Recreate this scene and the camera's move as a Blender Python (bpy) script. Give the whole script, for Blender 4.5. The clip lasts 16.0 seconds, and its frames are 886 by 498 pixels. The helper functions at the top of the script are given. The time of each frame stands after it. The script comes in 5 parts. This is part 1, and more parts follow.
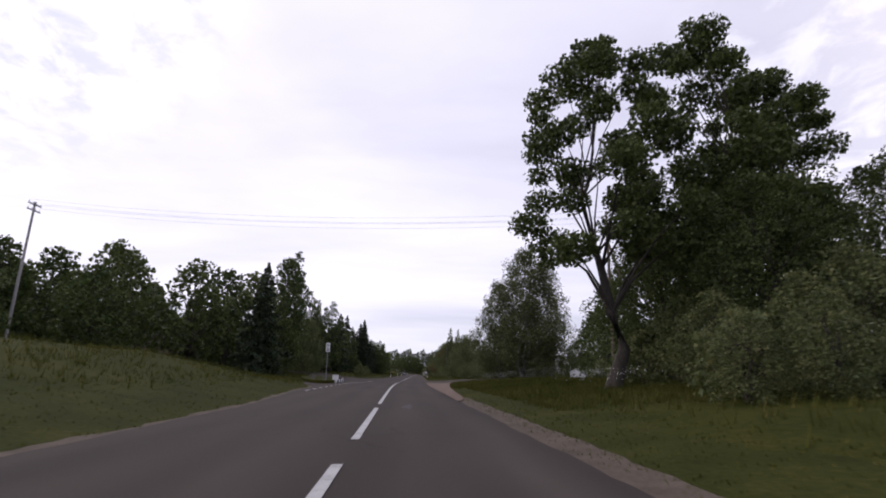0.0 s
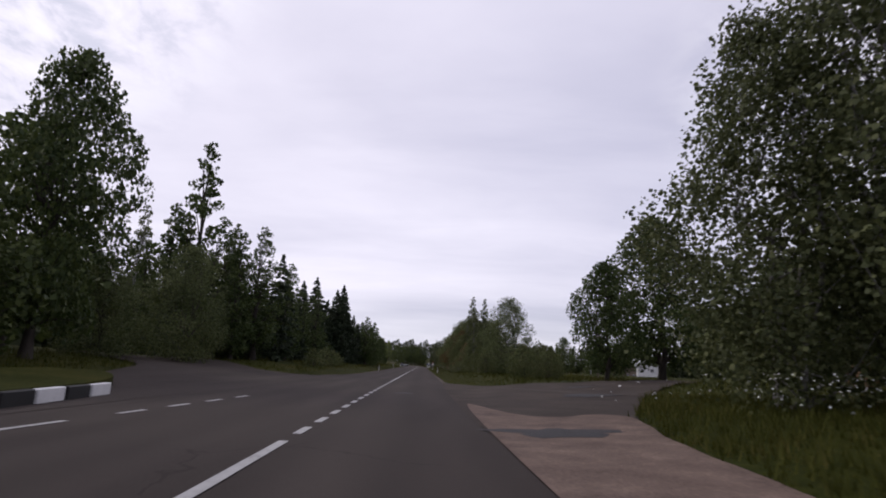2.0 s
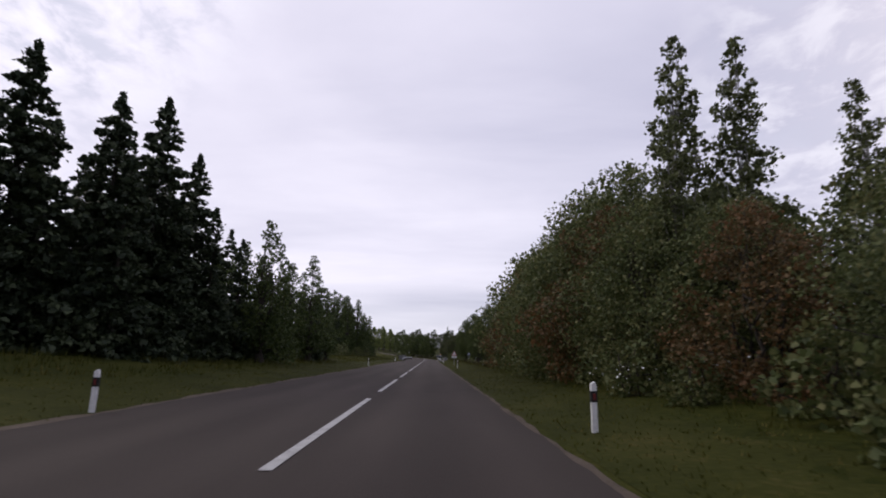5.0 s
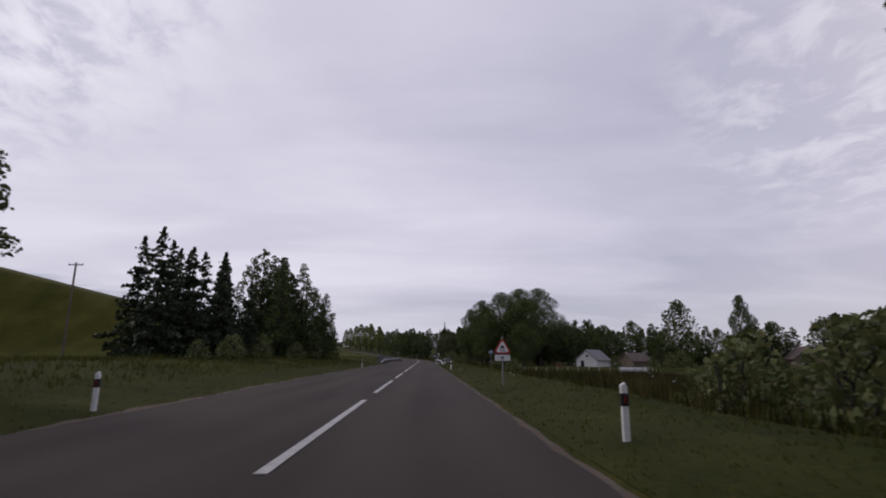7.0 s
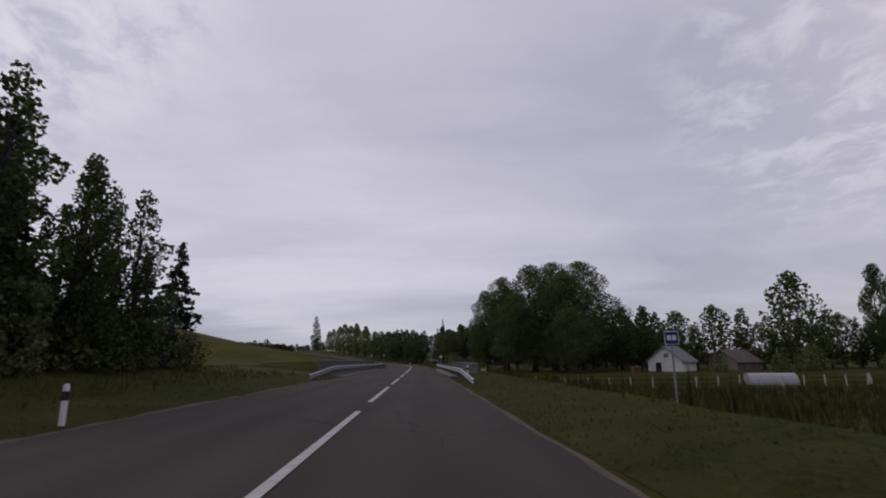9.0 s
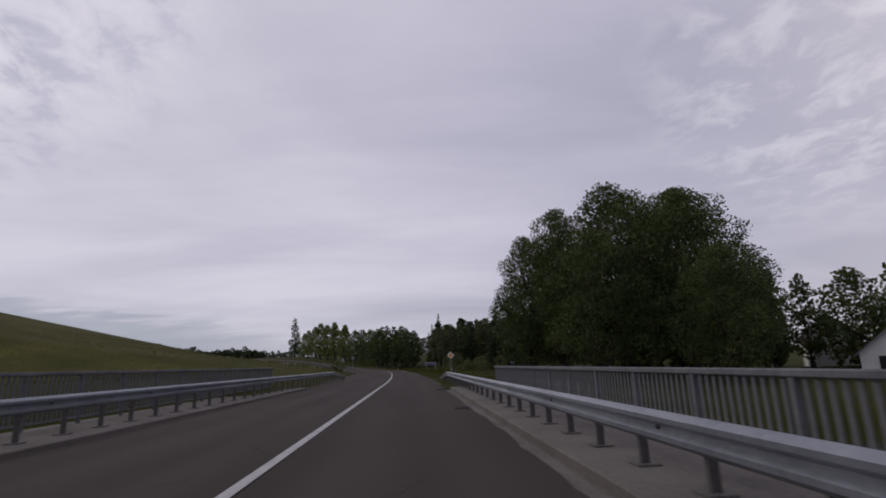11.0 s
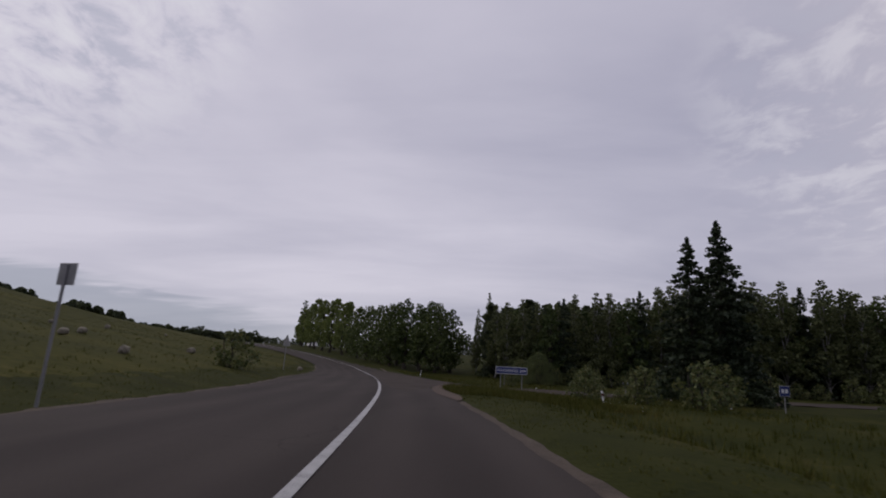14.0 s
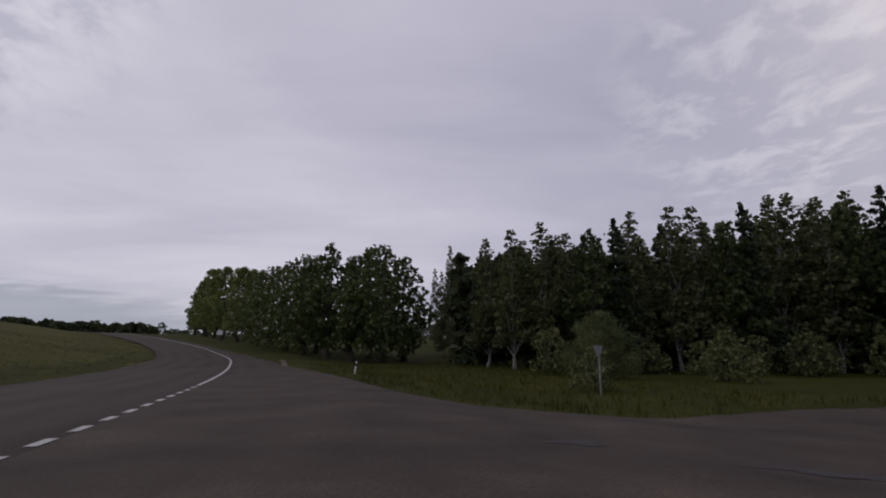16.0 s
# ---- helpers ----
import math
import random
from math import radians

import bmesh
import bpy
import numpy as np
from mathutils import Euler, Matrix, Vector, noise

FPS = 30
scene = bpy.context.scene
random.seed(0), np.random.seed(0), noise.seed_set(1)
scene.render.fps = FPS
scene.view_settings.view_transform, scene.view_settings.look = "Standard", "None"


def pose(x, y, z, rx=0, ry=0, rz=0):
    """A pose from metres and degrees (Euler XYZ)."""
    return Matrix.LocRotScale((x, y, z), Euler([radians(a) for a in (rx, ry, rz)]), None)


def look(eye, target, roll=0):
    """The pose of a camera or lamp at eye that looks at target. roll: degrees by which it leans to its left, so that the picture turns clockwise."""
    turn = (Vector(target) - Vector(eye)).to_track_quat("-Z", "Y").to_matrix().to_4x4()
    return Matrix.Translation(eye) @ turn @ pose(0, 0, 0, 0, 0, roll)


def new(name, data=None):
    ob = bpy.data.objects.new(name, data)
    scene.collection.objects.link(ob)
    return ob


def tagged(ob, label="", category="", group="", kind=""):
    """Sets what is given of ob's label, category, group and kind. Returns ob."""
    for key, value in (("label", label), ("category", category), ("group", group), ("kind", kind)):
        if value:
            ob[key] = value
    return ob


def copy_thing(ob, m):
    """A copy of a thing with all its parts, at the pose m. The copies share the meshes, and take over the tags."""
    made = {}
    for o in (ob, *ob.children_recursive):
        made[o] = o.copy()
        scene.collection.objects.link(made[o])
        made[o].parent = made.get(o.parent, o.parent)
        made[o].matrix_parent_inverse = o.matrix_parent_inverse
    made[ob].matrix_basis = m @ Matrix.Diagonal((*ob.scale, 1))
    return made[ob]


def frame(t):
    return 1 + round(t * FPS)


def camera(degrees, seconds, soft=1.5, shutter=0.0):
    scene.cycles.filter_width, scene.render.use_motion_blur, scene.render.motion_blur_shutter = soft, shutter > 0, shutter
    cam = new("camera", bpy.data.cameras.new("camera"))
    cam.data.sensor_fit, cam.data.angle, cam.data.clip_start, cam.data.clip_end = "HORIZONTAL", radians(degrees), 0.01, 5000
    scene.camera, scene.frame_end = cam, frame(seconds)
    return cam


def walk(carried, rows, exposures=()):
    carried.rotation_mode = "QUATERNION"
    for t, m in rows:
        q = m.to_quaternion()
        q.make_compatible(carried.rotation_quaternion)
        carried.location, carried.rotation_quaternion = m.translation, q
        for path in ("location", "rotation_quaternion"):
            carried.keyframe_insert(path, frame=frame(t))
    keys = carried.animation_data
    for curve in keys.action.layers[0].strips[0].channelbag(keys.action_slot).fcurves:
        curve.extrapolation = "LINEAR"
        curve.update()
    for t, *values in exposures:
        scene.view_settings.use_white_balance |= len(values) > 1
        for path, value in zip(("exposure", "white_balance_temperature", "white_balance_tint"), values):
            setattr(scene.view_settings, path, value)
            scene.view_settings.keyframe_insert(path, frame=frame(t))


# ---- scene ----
cam = camera(81.5, 16.0, soft=1.9, shutter=0.08)
PATH = [
    (0, (2.59, 9.83, 1.20), (3.315, 29.252, 5.904), 1.4),
    (0.5, (2.50, 23.82, 1.20), (3.527, 43.285, 5.669), 0.9),
    (1, (2.54, 37.70, 1.20), (3.249, 57.141, 5.843), 1.3),
    (1.5, (2.33, 49.59, 1.20), (2.990, 69.022, 5.885), 2.2),
    (2, (2.03, 61.01, 1.20), (2.614, 80.511, 5.607), 2.3),
    (2.5, (2.15, 71.69, 1.20), (2.663, 91.171, 5.693), 2.2),
    (3, (2.29, 83.58, 1.20), (2.919, 102.981, 6.015), 1.4),
    (3.5, (2.22, 96.53, 1.20), (2.907, 115.987, 5.789), 1.5),
    (4, (2.08, 110.78, 1.20), (2.646, 130.230, 5.820), 2.2),
    (4.5, (1.95, 124.16, 1.20), (2.288, 143.632, 5.762), 2.2),
    (5, (1.69, 135.48, 1.20), (2.069, 155.054, 5.298), 1.2),
    (7.3, (1.69, 191.93, 1.20), (2.407, 211.489, 5.315), 0.0),
    (7.5, (1.87, 197.02, 1.20), (2.568, 216.554, 5.419), -0.6),
    (8, (1.78, 209.78, 1.20), (2.531, 229.266, 5.652), -1.0),
    (8.5, (1.59, 222.25, 1.20), (2.359, 241.755, 5.557), -1.1),
    (8.7, (1.52, 227.30, 1.20), (2.317, 246.826, 5.447), -0.8),
    (10.8, (1.57, 279.64, 1.20), (3.013, 299.119, 5.484), -1.6),
    (11, (1.88, 284.81, 1.20), (3.171, 304.282, 5.563), -2.2),
    (11.5, (1.98, 297.47, 1.20), (3.220, 316.949, 5.564), -3.1),
    (12, (2.02, 310.04, 1.20), (2.993, 329.499, 5.700), -3.0),
    (12.5, (1.77, 322.30, 1.20), (2.217, 341.816, 5.531), -1.8),
    (13, (1.27, 335.60, 1.20), (1.581, 355.109, 5.576), 0.4),
    (13.5, (0.58, 350.00, 1.20), (0.723, 369.511, 5.582), 1.6),
    (14, (-0.08, 363.40, 1.20), (-0.108, 382.877, 5.741), 3.2),
    (14.5, (-0.62, 375.93, 1.20), (-0.456, 395.431, 5.658), 3.2),
    (15, (-1.19, 387.90, 1.20), (-1.153, 407.392, 5.691), 3.2),
    (15.5, (-1.73, 398.26, 1.20), (-1.767, 417.773, 5.589), 2.4),
    (16, (-1.48, 406.10, 1.20), (1.174, 425.501, 5.252), 0.2),
]
EXPOSURES = [(0.0, 0.72), (0.5, 0.62), (1.0, 0.45), (1.5, 0.36), (2.0, 0.48), (2.5, 0.06), (3.0, 0.06), (3.5, 0.05), (4.0, 0.46), (4.5, 0.06), (5.0, 0.48), (7.3, 0.05), (8.0, -0.06), (11.5, -0.08), (12.0, 0.08), (12.5, 0.1), (13.5, -0.12), (14.0, -0.14), (16.0, -0.16)]
walk(cam, [(t, look(eye, target, roll)) for t, eye, target, roll in PATH], EXPOSURES)

# ---- light: bright overcast, the sun veiled and high on the left ----
SUN_AZ, SUN_EL = radians(-62), radians(34)
SUN_WAY = Vector((math.sin(SUN_AZ) * math.cos(SUN_EL), math.cos(SUN_AZ) * math.cos(SUN_EL), math.sin(SUN_EL)))
world = bpy.data.worlds.new("overcast_sky")
scene.world = world
world.use_nodes = True
wt = world.node_tree
wt.nodes.clear()


def wnode(kind, **inputs):
    n = wt.nodes.new(kind)
    for k, v in inputs.items():
        n.inputs[k.replace("_", " ")].default_value = v
    return n


w_co = wnode("ShaderNodeTexCoord")
w_sky = wnode("ShaderNodeTexSky")
w_sky.sky_type, w_sky.sun_disc = "NISHITA", False
w_sky.sun_elevation, w_sky.sun_rotation = SUN_EL, -SUN_AZ
w_sky.air_density, w_sky.dust_density = 1.0, 2.0
w_skyb = wnode("ShaderNodeBackground", Strength=0.10)
wt.links.new(w_sky.outputs[0], w_skyb.inputs[0])
# a ceiling of cloud: broad soft sheets, mottled puffs high on both sides, a blue-grey bank low on the left
def wmath(op, a, b=None, c=None):
    n = wt.nodes.new("ShaderNodeMath")
    n.operation = op
    for k, v in enumerate((a, b, c)):
        if v is None:
            continue
        if isinstance(v, (int, float)):
            n.inputs[k].default_value = v
        else:
            wt.links.new(v, n.inputs[k])
    return n.outputs[0]


def wrange(value, a, b, c=0.0, d=1.0):
    n = wnode("ShaderNodeMapRange", From_Min=a, From_Max=b, To_Min=c, To_Max=d)
    n.interpolation_type = "SMOOTHSTEP"
    wt.links.new(value, n.inputs["Value"])
    return n.outputs[0]


def wmix(fac, a, b):
    n = wt.nodes.new("ShaderNodeMix")
    n.data_type = "RGBA"
    wt.links.new(fac, n.inputs["Factor"])
    for k, v in ((6, a), (7, b)):
        if isinstance(v, tuple):
            n.inputs[k].default_value = (*v, 1)
        else:
            wt.links.new(v, n.inputs[k])
    return n.outputs[2]


def wdot(way):
    n = wnode("ShaderNodeVectorMath")
    n.operation = "DOT_PRODUCT"
    n.inputs[1].default_value = Vector(way).normalized()
    wt.links.new(w_co.outputs["Generated"], n.inputs[0])
    return n.outputs["Value"]


w_sep = wnode("ShaderNodeSeparateXYZ")
wt.links.new(w_co.outputs["Generated"], w_sep.inputs[0])
wx, wy, wz = w_sep.outputs
w_lift = wmath("ADD", wmath("ABSOLUTE", wz), 0.13)
w_plane = wnode("ShaderNodeCombineXYZ")
wt.links.new(wmath("DIVIDE", wx, w_lift), w_plane.inputs[0])
wt.links.new(wmath("DIVIDE", wy, w_lift), w_plane.inputs[1])


def wnoise(scale, detail, rough, stretch, turn, warp=0.0, offset=(0, 0, 0)):
    m = wnode("ShaderNodeMapping", Scale=stretch, Rotation=(0, 0, turn), Location=offset)
    wt.links.new(w_plane.outputs[0], m.inputs[0])
    n = wnode("ShaderNodeTexNoise", Scale=scale, Detail=detail, Roughness=rough, Distortion=warp)
    wt.links.new(m.outputs[0], n.inputs["Vector"])
    return n.outputs["Fac"]


w_sheet = wnoise(0.85, 7.0, 0.52, (0.55, 1.0, 1.0), -0.5, 0.5, (0.3, 0.6, 0))
w_wisp = wnoise(2.4, 6.0, 0.55, (0.35, 1.0, 1.0), -0.25, 0.8, (2.1, 0.4, 0))
w_mottle = wnoise(6.5, 6.0, 0.6, (1.0, 0.8, 1.0), 0.6, 0.35, (0.7, 3.0, 0))
w_sun = wdot(SUN_WAY)
w_side = wrange(wx, -0.15, 0.75, 0.0, -0.13)
w_val = wmath("ADD", wmath("MULTIPLY_ADD", w_sheet, 0.85, wmath("MULTIPLY", w_wisp, 0.20)), 0.035)
w_val = wmath("ADD", w_val, wmath("ADD", wmath("MULTIPLY_ADD", w_sun, 0.36, -0.185), w_side))
w_r1 = wnode("ShaderNodeValToRGB")
w_r1.color_ramp.elements[0].position, w_r1.color_ramp.elements[0].color = 0.22, (0.435, 0.425, 0.55, 1)
w_r1.color_ramp.elements[1].position, w_r1.color_ramp.elements[1].color = 0.74, (0.79, 0.75, 0.865, 1)
wt.links.new(w_val, w_r1.inputs[0])
w_left = wrange(wdot((-0.62, 0.53, 0.60)), 0.90, 0.985)
w_right = wrange(wdot((0.62, 0.66, 0.43)), 0.955, 0.995)
w_field = wmath("MAXIMUM", w_left, wmath("MULTIPLY", w_right, 0.5))
w_puff = wmath("MULTIPLY", wrange(w_mottle, 0.42, 0.66), w_field)
w_gap = wmath("MULTIPLY", wmath("MULTIPLY", wrange(w_mottle, 0.50, 0.36), w_field), 0.55)
w_col = wmix(w_gap, w_r1.outputs[0], (0.46, 0.48, 0.60))
w_col = wmix(wmath("MULTIPLY", w_puff, 0.7), w_col, (0.93, 0.91, 0.97))
# paler air low over the horizon, and the far bank of cloud on the left
w_col = wmix(wmath("MULTIPLY", wrange(wz, 0.16, 0.0), 0.40), w_col, (0.50, 0.54, 0.63))
w_edge = wmath("ADD", wz, wmath("MULTIPLY_ADD", w_wisp, 0.10, -0.05))
w_bank = wmath("MULTIPLY", wrange(wmath("MULTIPLY_ADD", wx, 0.14, w_edge), 0.045, 0.015), wrange(wx, -0.12, -0.42))
w_col = wmix(wmath("MULTIPLY", w_bank, 0.5), w_col, (0.27, 0.31, 0.40))
w_cloud = wnode("ShaderNodeBackground", Strength=0.92)
wt.links.new(w_col, w_cloud.inputs[0])
w_ms = wnode("ShaderNodeMixShader", Fac=0.9)
wt.links.new(w_skyb.outputs[0], w_ms.inputs[1])
wt.links.new(w_cloud.outputs[0], w_ms.inputs[2])
w_out = wnode("ShaderNodeOutputWorld")
wt.links.new(w_ms.outputs[0], w_out.inputs[0])
sun = new("sun", bpy.data.lights.new("sun", "SUN"))
sun.data.energy, sun.data.angle, sun.data.color = 0.6, radians(14), (1.0, 0.92, 0.8)
sun.matrix_world = look(SUN_WAY * 300, (0, 0, 0))


# ---- materials ----
def material(name, colours, scale=4.0, fine=40.0, rough=0.85, bump=0.3, bump_at=None, metal=0.0, spread=0.0, island=0.0, stretch=(1, 1, 1), sheer=0.0, spec=0.3):
    """Colour from a broad and a fine noise over two to four colours, with relief from the fine one."""
    m = bpy.data.materials.new(name)
    m.use_nodes = True
    nt = m.node_tree
    b = nt.nodes["Principled BSDF"]
    b.inputs["Roughness"].default_value, b.inputs["Metallic"].default_value = rough, metal
    b.inputs["Specular IOR Level"].default_value = spec
    co = nt.nodes.new("ShaderNodeTexCoord")
    mp = nt.nodes.new("ShaderNodeMapping")
    mp.inputs["Scale"].default_value = stretch
    nt.links.new(co.outputs["Object"], mp.inputs[0])
    n1 = nt.nodes.new("ShaderNodeTexNoise")
    n1.inputs["Scale"].default_value, n1.inputs["Detail"].default_value = scale, 6
    n2 = nt.nodes.new("ShaderNodeTexNoise")
    n2.inputs["Scale"].default_value, n2.inputs["Detail"].default_value = fine, 4
    for n in (n1, n2):
        nt.links.new(mp.outputs[0], n.inputs["Vector"])
    mixn = nt.nodes.new("ShaderNodeMath")
    mixn.operation = "MULTIPLY_ADD"
    mixn.inputs[1].default_value = 0.45
    nt.links.new(n2.outputs["Fac"], mixn.inputs[0])
    half = nt.nodes.new("ShaderNodeMath")
    half.operation = "MULTIPLY"
    half.inputs[1].default_value = 0.55
    nt.links.new(n1.outputs["Fac"], half.inputs[0])
    nt.links.new(half.outputs[0], mixn.inputs[2])
    value = mixn.outputs[0]
    if spread or island:
        src = nt.nodes.new("ShaderNodeObjectInfo" if spread else "ShaderNodeNewGeometry")
        add = nt.nodes.new("ShaderNodeMath")
        add.operation = "MULTIPLY_ADD"
        add.inputs[1].default_value = spread or island
        nt.links.new(src.outputs["Random" if spread else "Random Per Island"], add.inputs[0])
        nt.links.new(value, add.inputs[2])
        sub = nt.nodes.new("ShaderNodeMath")
        sub.operation = "SUBTRACT"
        sub.inputs[1].default_value = (spread or island) / 2
        nt.links.new(add.outputs[0], sub.inputs[0])
        value = sub.outputs[0]
    ramp = nt.nodes.new("ShaderNodeValToRGB")
    els = ramp.color_ramp.elements
    while len(els) < len(colours):
        els.new(0.5)
    for n, c in enumerate(colours):
        els[n].position = 0.3 + 0.4 * n / (len(colours) - 1)
        els[n].color = (*c, 1)
    nt.links.new(value, ramp.inputs[0])
    nt.links.new(ramp.outputs[0], b.inputs["Base Color"])
    if bump:
        bp = nt.nodes.new("ShaderNodeBump")
        bp.inputs["Strength"].default_value, bp.inputs["Distance"].default_value = bump, 0.02
        nt.links.new(n2.outputs["Fac"], bp.inputs["Height"])
        nt.links.new(bp.outputs[0], b.inputs["Normal"])
    if sheer:
        tr = nt.nodes.new("ShaderNodeBsdfTranslucent")
        nt.links.new(ramp.outputs[0], tr.inputs[0])
        ms = nt.nodes.new("ShaderNodeMixShader")
        ms.inputs[0].default_value = sheer
        nt.links.new(b.outputs[0], ms.inputs[1])
        nt.links.new(tr.outputs[0], ms.inputs[2])
        nt.links.new(ms.outputs[0], nt.nodes["Material Output"].inputs[0])
    return m


def plain(name, colour, rough=0.6, metal=0.0, vary=0.12, fine=30.0):
    c = colour
    return material(name, [tuple(v * (1 - vary) for v in c), c, tuple(min(1, v * (1 + vary)) for v in c)], scale=3.0, fine=fine, rough=rough, metal=metal, bump=0.08)


ASPHALT = material("asphalt", [(0.02782, 0.0225, 0.0207), (0.04387, 0.0355, 0.03195), (0.05243, 0.043, 0.03825), (0.07062, 0.057, 0.0495)], scale=0.35, fine=60, rough=0.92, bump=0.25, stretch=(1.6, 0.25, 1), spec=0.12)
LAY_BY = material("lay_by_asphalt", [(0.02782, 0.0225, 0.0207), (0.04387, 0.0355, 0.03195), (0.05243, 0.043, 0.03825), (0.07062, 0.057, 0.0495)], scale=0.35, fine=60, rough=0.92, bump=0.25, stretch=(1.6, 0.25, 1), spec=0.12)
OLD_ASPHALT = material("old_asphalt", [(0.0315, 0.026, 0.023), (0.04935, 0.04, 0.03496), (0.0651, 0.053, 0.04508), (0.105, 0.082, 0.06624)], scale=0.5, fine=25, rough=0.95, bump=0.5, spec=0.1)
PATCH = material("tar_patch", [(0.018, 0.016, 0.016), (0.03, 0.027, 0.027)], scale=1.2, fine=30, rough=0.75)
DIRT = material("dirt_shoulder", [(0.0387, 0.0304, 0.02072), (0.0645, 0.0488, 0.03552), (0.086, 0.0656, 0.04884), (0.1204, 0.092, 0.0703)], scale=1.3, fine=18, rough=0.95, bump=0.9)
GRAVEL = material("gravel", [(0.054, 0.03686, 0.0297), (0.1102, 0.07566, 0.0603), (0.149, 0.1038, 0.0819), (0.2484, 0.1775, 0.1413)], scale=1.4, fine=22, rough=0.95, bump=0.9)
GRAVEL_DULL = material("trodden_gravel", [(0.043, 0.03192, 0.02516), (0.0731, 0.05168, 0.03944), (0.0989, 0.06992, 0.05304), (0.1462, 0.1064, 0.0816)], scale=1.6, fine=26, rough=0.95, bump=0.9)
PAINT = material("road_paint", [(0.12, 0.115, 0.115), (0.34, 0.335, 0.33), (0.42, 0.415, 0.41), (0.46, 0.455, 0.45)], scale=2.5, fine=45, rough=0.7, bump=0.15)
GRASS = material("meadow", [(0.01317, 0.01689, 0.003162), (0.02446, 0.02956, 0.00527), (0.03857, 0.04054, 0.007905), (0.07056, 0.05574, 0.01581)], scale=0.22, fine=5.0, rough=0.95, bump=1.0, spec=0.05)
MOWN = material("mown_verge", [(0.01653, 0.02027, 0.004712), (0.02663, 0.03041, 0.006479), (0.03674, 0.0397, 0.008835), (0.06429, 0.05574, 0.01767)], scale=0.5, fine=9.0, rough=0.95, bump=1.0, spec=0.05)
WEED = material("tall_weed", [(0.018, 0.019, 0.00675), (0.032, 0.0304, 0.0105), (0.05, 0.04275, 0.0165), (0.085, 0.0665, 0.03)], scale=0.15, fine=2.0, rough=0.85, bump=0, island=0.3, sheer=0.2, spec=0.05)
# mown hill meadow; warm sunlight on the field is put into its colour
SUNLIT_HAY = material("sunlit_hay_meadow", [(0.0224, 0.02678, 0.00558), (0.0392, 0.0412, 0.00744), (0.05824, 0.05665, 0.01116), (0.0952, 0.08034, 0.02108)], scale=0.12, fine=3.0, rough=0.95, bump=1.0, spec=0.05)
BLADE = material("grass_blades", [(0.03136, 0.03811, 0.00682), (0.04928, 0.05459, 0.00992), (0.07168, 0.07416, 0.0155), (0.1232, 0.103, 0.031)], scale=0.15, fine=2.0, rough=0.8, bump=0, island=0.25, sheer=0.25, spec=0.1)
BARK = material("bark", [(0.02, 0.017, 0.014), (0.045, 0.038, 0.031), (0.075, 0.064, 0.054)], scale=2.0, fine=18, rough=0.95, bump=0.8, stretch=(1, 1, 0.3))
BIRCH_BARK = material("birch_bark", [(0.04, 0.037, 0.035), (0.20, 0.19, 0.18), (0.34, 0.33, 0.31)], scale=2.0, fine=12, rough=0.8, bump=0.3, stretch=(1, 1, 2.5))


def leafage(name, dark, mid, light, sheer=0.3):
    return material(name, [tuple(1.6 * v * k for v, k in zip(c, (1.1, 0.97, 1.0))) for c in (dark, mid, light)], scale=0.35, fine=5.0, rough=0.6, bump=0, island=0.35, sheer=sheer, spec=0.25)


LEAF_ASH = leafage("ash_leaves", (0.020, 0.032, 0.010), (0.036, 0.056, 0.015), (0.062, 0.086, 0.024))
LEAF_LIME = leafage("lime_leaves", (0.018, 0.032, 0.010), (0.032, 0.052, 0.014), (0.055, 0.078, 0.022))
LEAF_BIRCH = leafage("birch_leaves", (0.030, 0.042, 0.016), (0.050, 0.066, 0.025), (0.085, 0.105, 0.042))
LEAF_WILLOW = leafage("willow_leaves", (0.032, 0.048, 0.018), (0.056, 0.078, 0.028), (0.095, 0.12, 0.045))
LEAF_SHRUB = leafage("shrub_leaves", (0.034, 0.050, 0.018), (0.057, 0.079, 0.026), (0.105, 0.115, 0.045))
LEAF_RUST = leafage("rowan_leaves", (0.040, 0.036, 0.014), (0.075, 0.055, 0.022), (0.12, 0.07, 0.03))
# grove leaves: the sunlight on the grove is put into this lighter green
LEAF_BRIGHT = leafage("sunlit_grove_leaves", (0.050, 0.075, 0.020), (0.085, 0.12, 0.032), (0.13, 0.165, 0.05))
NEEDLE = leafage("spruce_needles", (0.010, 0.018, 0.009), (0.018, 0.030, 0.014), (0.034, 0.050, 0.022), sheer=0.1)
STEEL = material("galvanised_steel", [(0.176, 0.1886, 0.215), (0.256, 0.2706, 0.301), (0.336, 0.3526, 0.387)], scale=0.8, fine=14, rough=0.5, metal=0.75, bump=0.05)
POST_STEEL = material("dull_post_steel", [(0.06, 0.056, 0.052), (0.10, 0.093, 0.087), (0.15, 0.14, 0.13)], scale=1.2, fine=16, rough=0.7, metal=0.3, bump=0.1)
RAIL_PAINT = material("grey_rail_paint", [(0.068, 0.0688, 0.0747), (0.119, 0.1204, 0.1287), (0.17, 0.172, 0.18)], scale=1.0, fine=12, rough=0.7, bump=0.15)
CONCRETE = material("concrete", [(0.07, 0.062, 0.055), (0.12, 0.107, 0.095), (0.165, 0.148, 0.13)], scale=0.9, fine=16, rough=0.92, bump=0.4)
WHITE = material("white_paint", [(0.55, 0.55, 0.55), (0.72, 0.72, 0.72), (0.8, 0.8, 0.8)], scale=1.5, fine=14, rough=0.6, bump=0.05)
BLACK = plain("black_paint", (0.018, 0.018, 0.018))
RED = plain("red_sign_face", (0.42, 0.03, 0.03), 0.4)
REFLECTOR = plain("red_reflector", (0.16, 0.025, 0.025), 0.35)
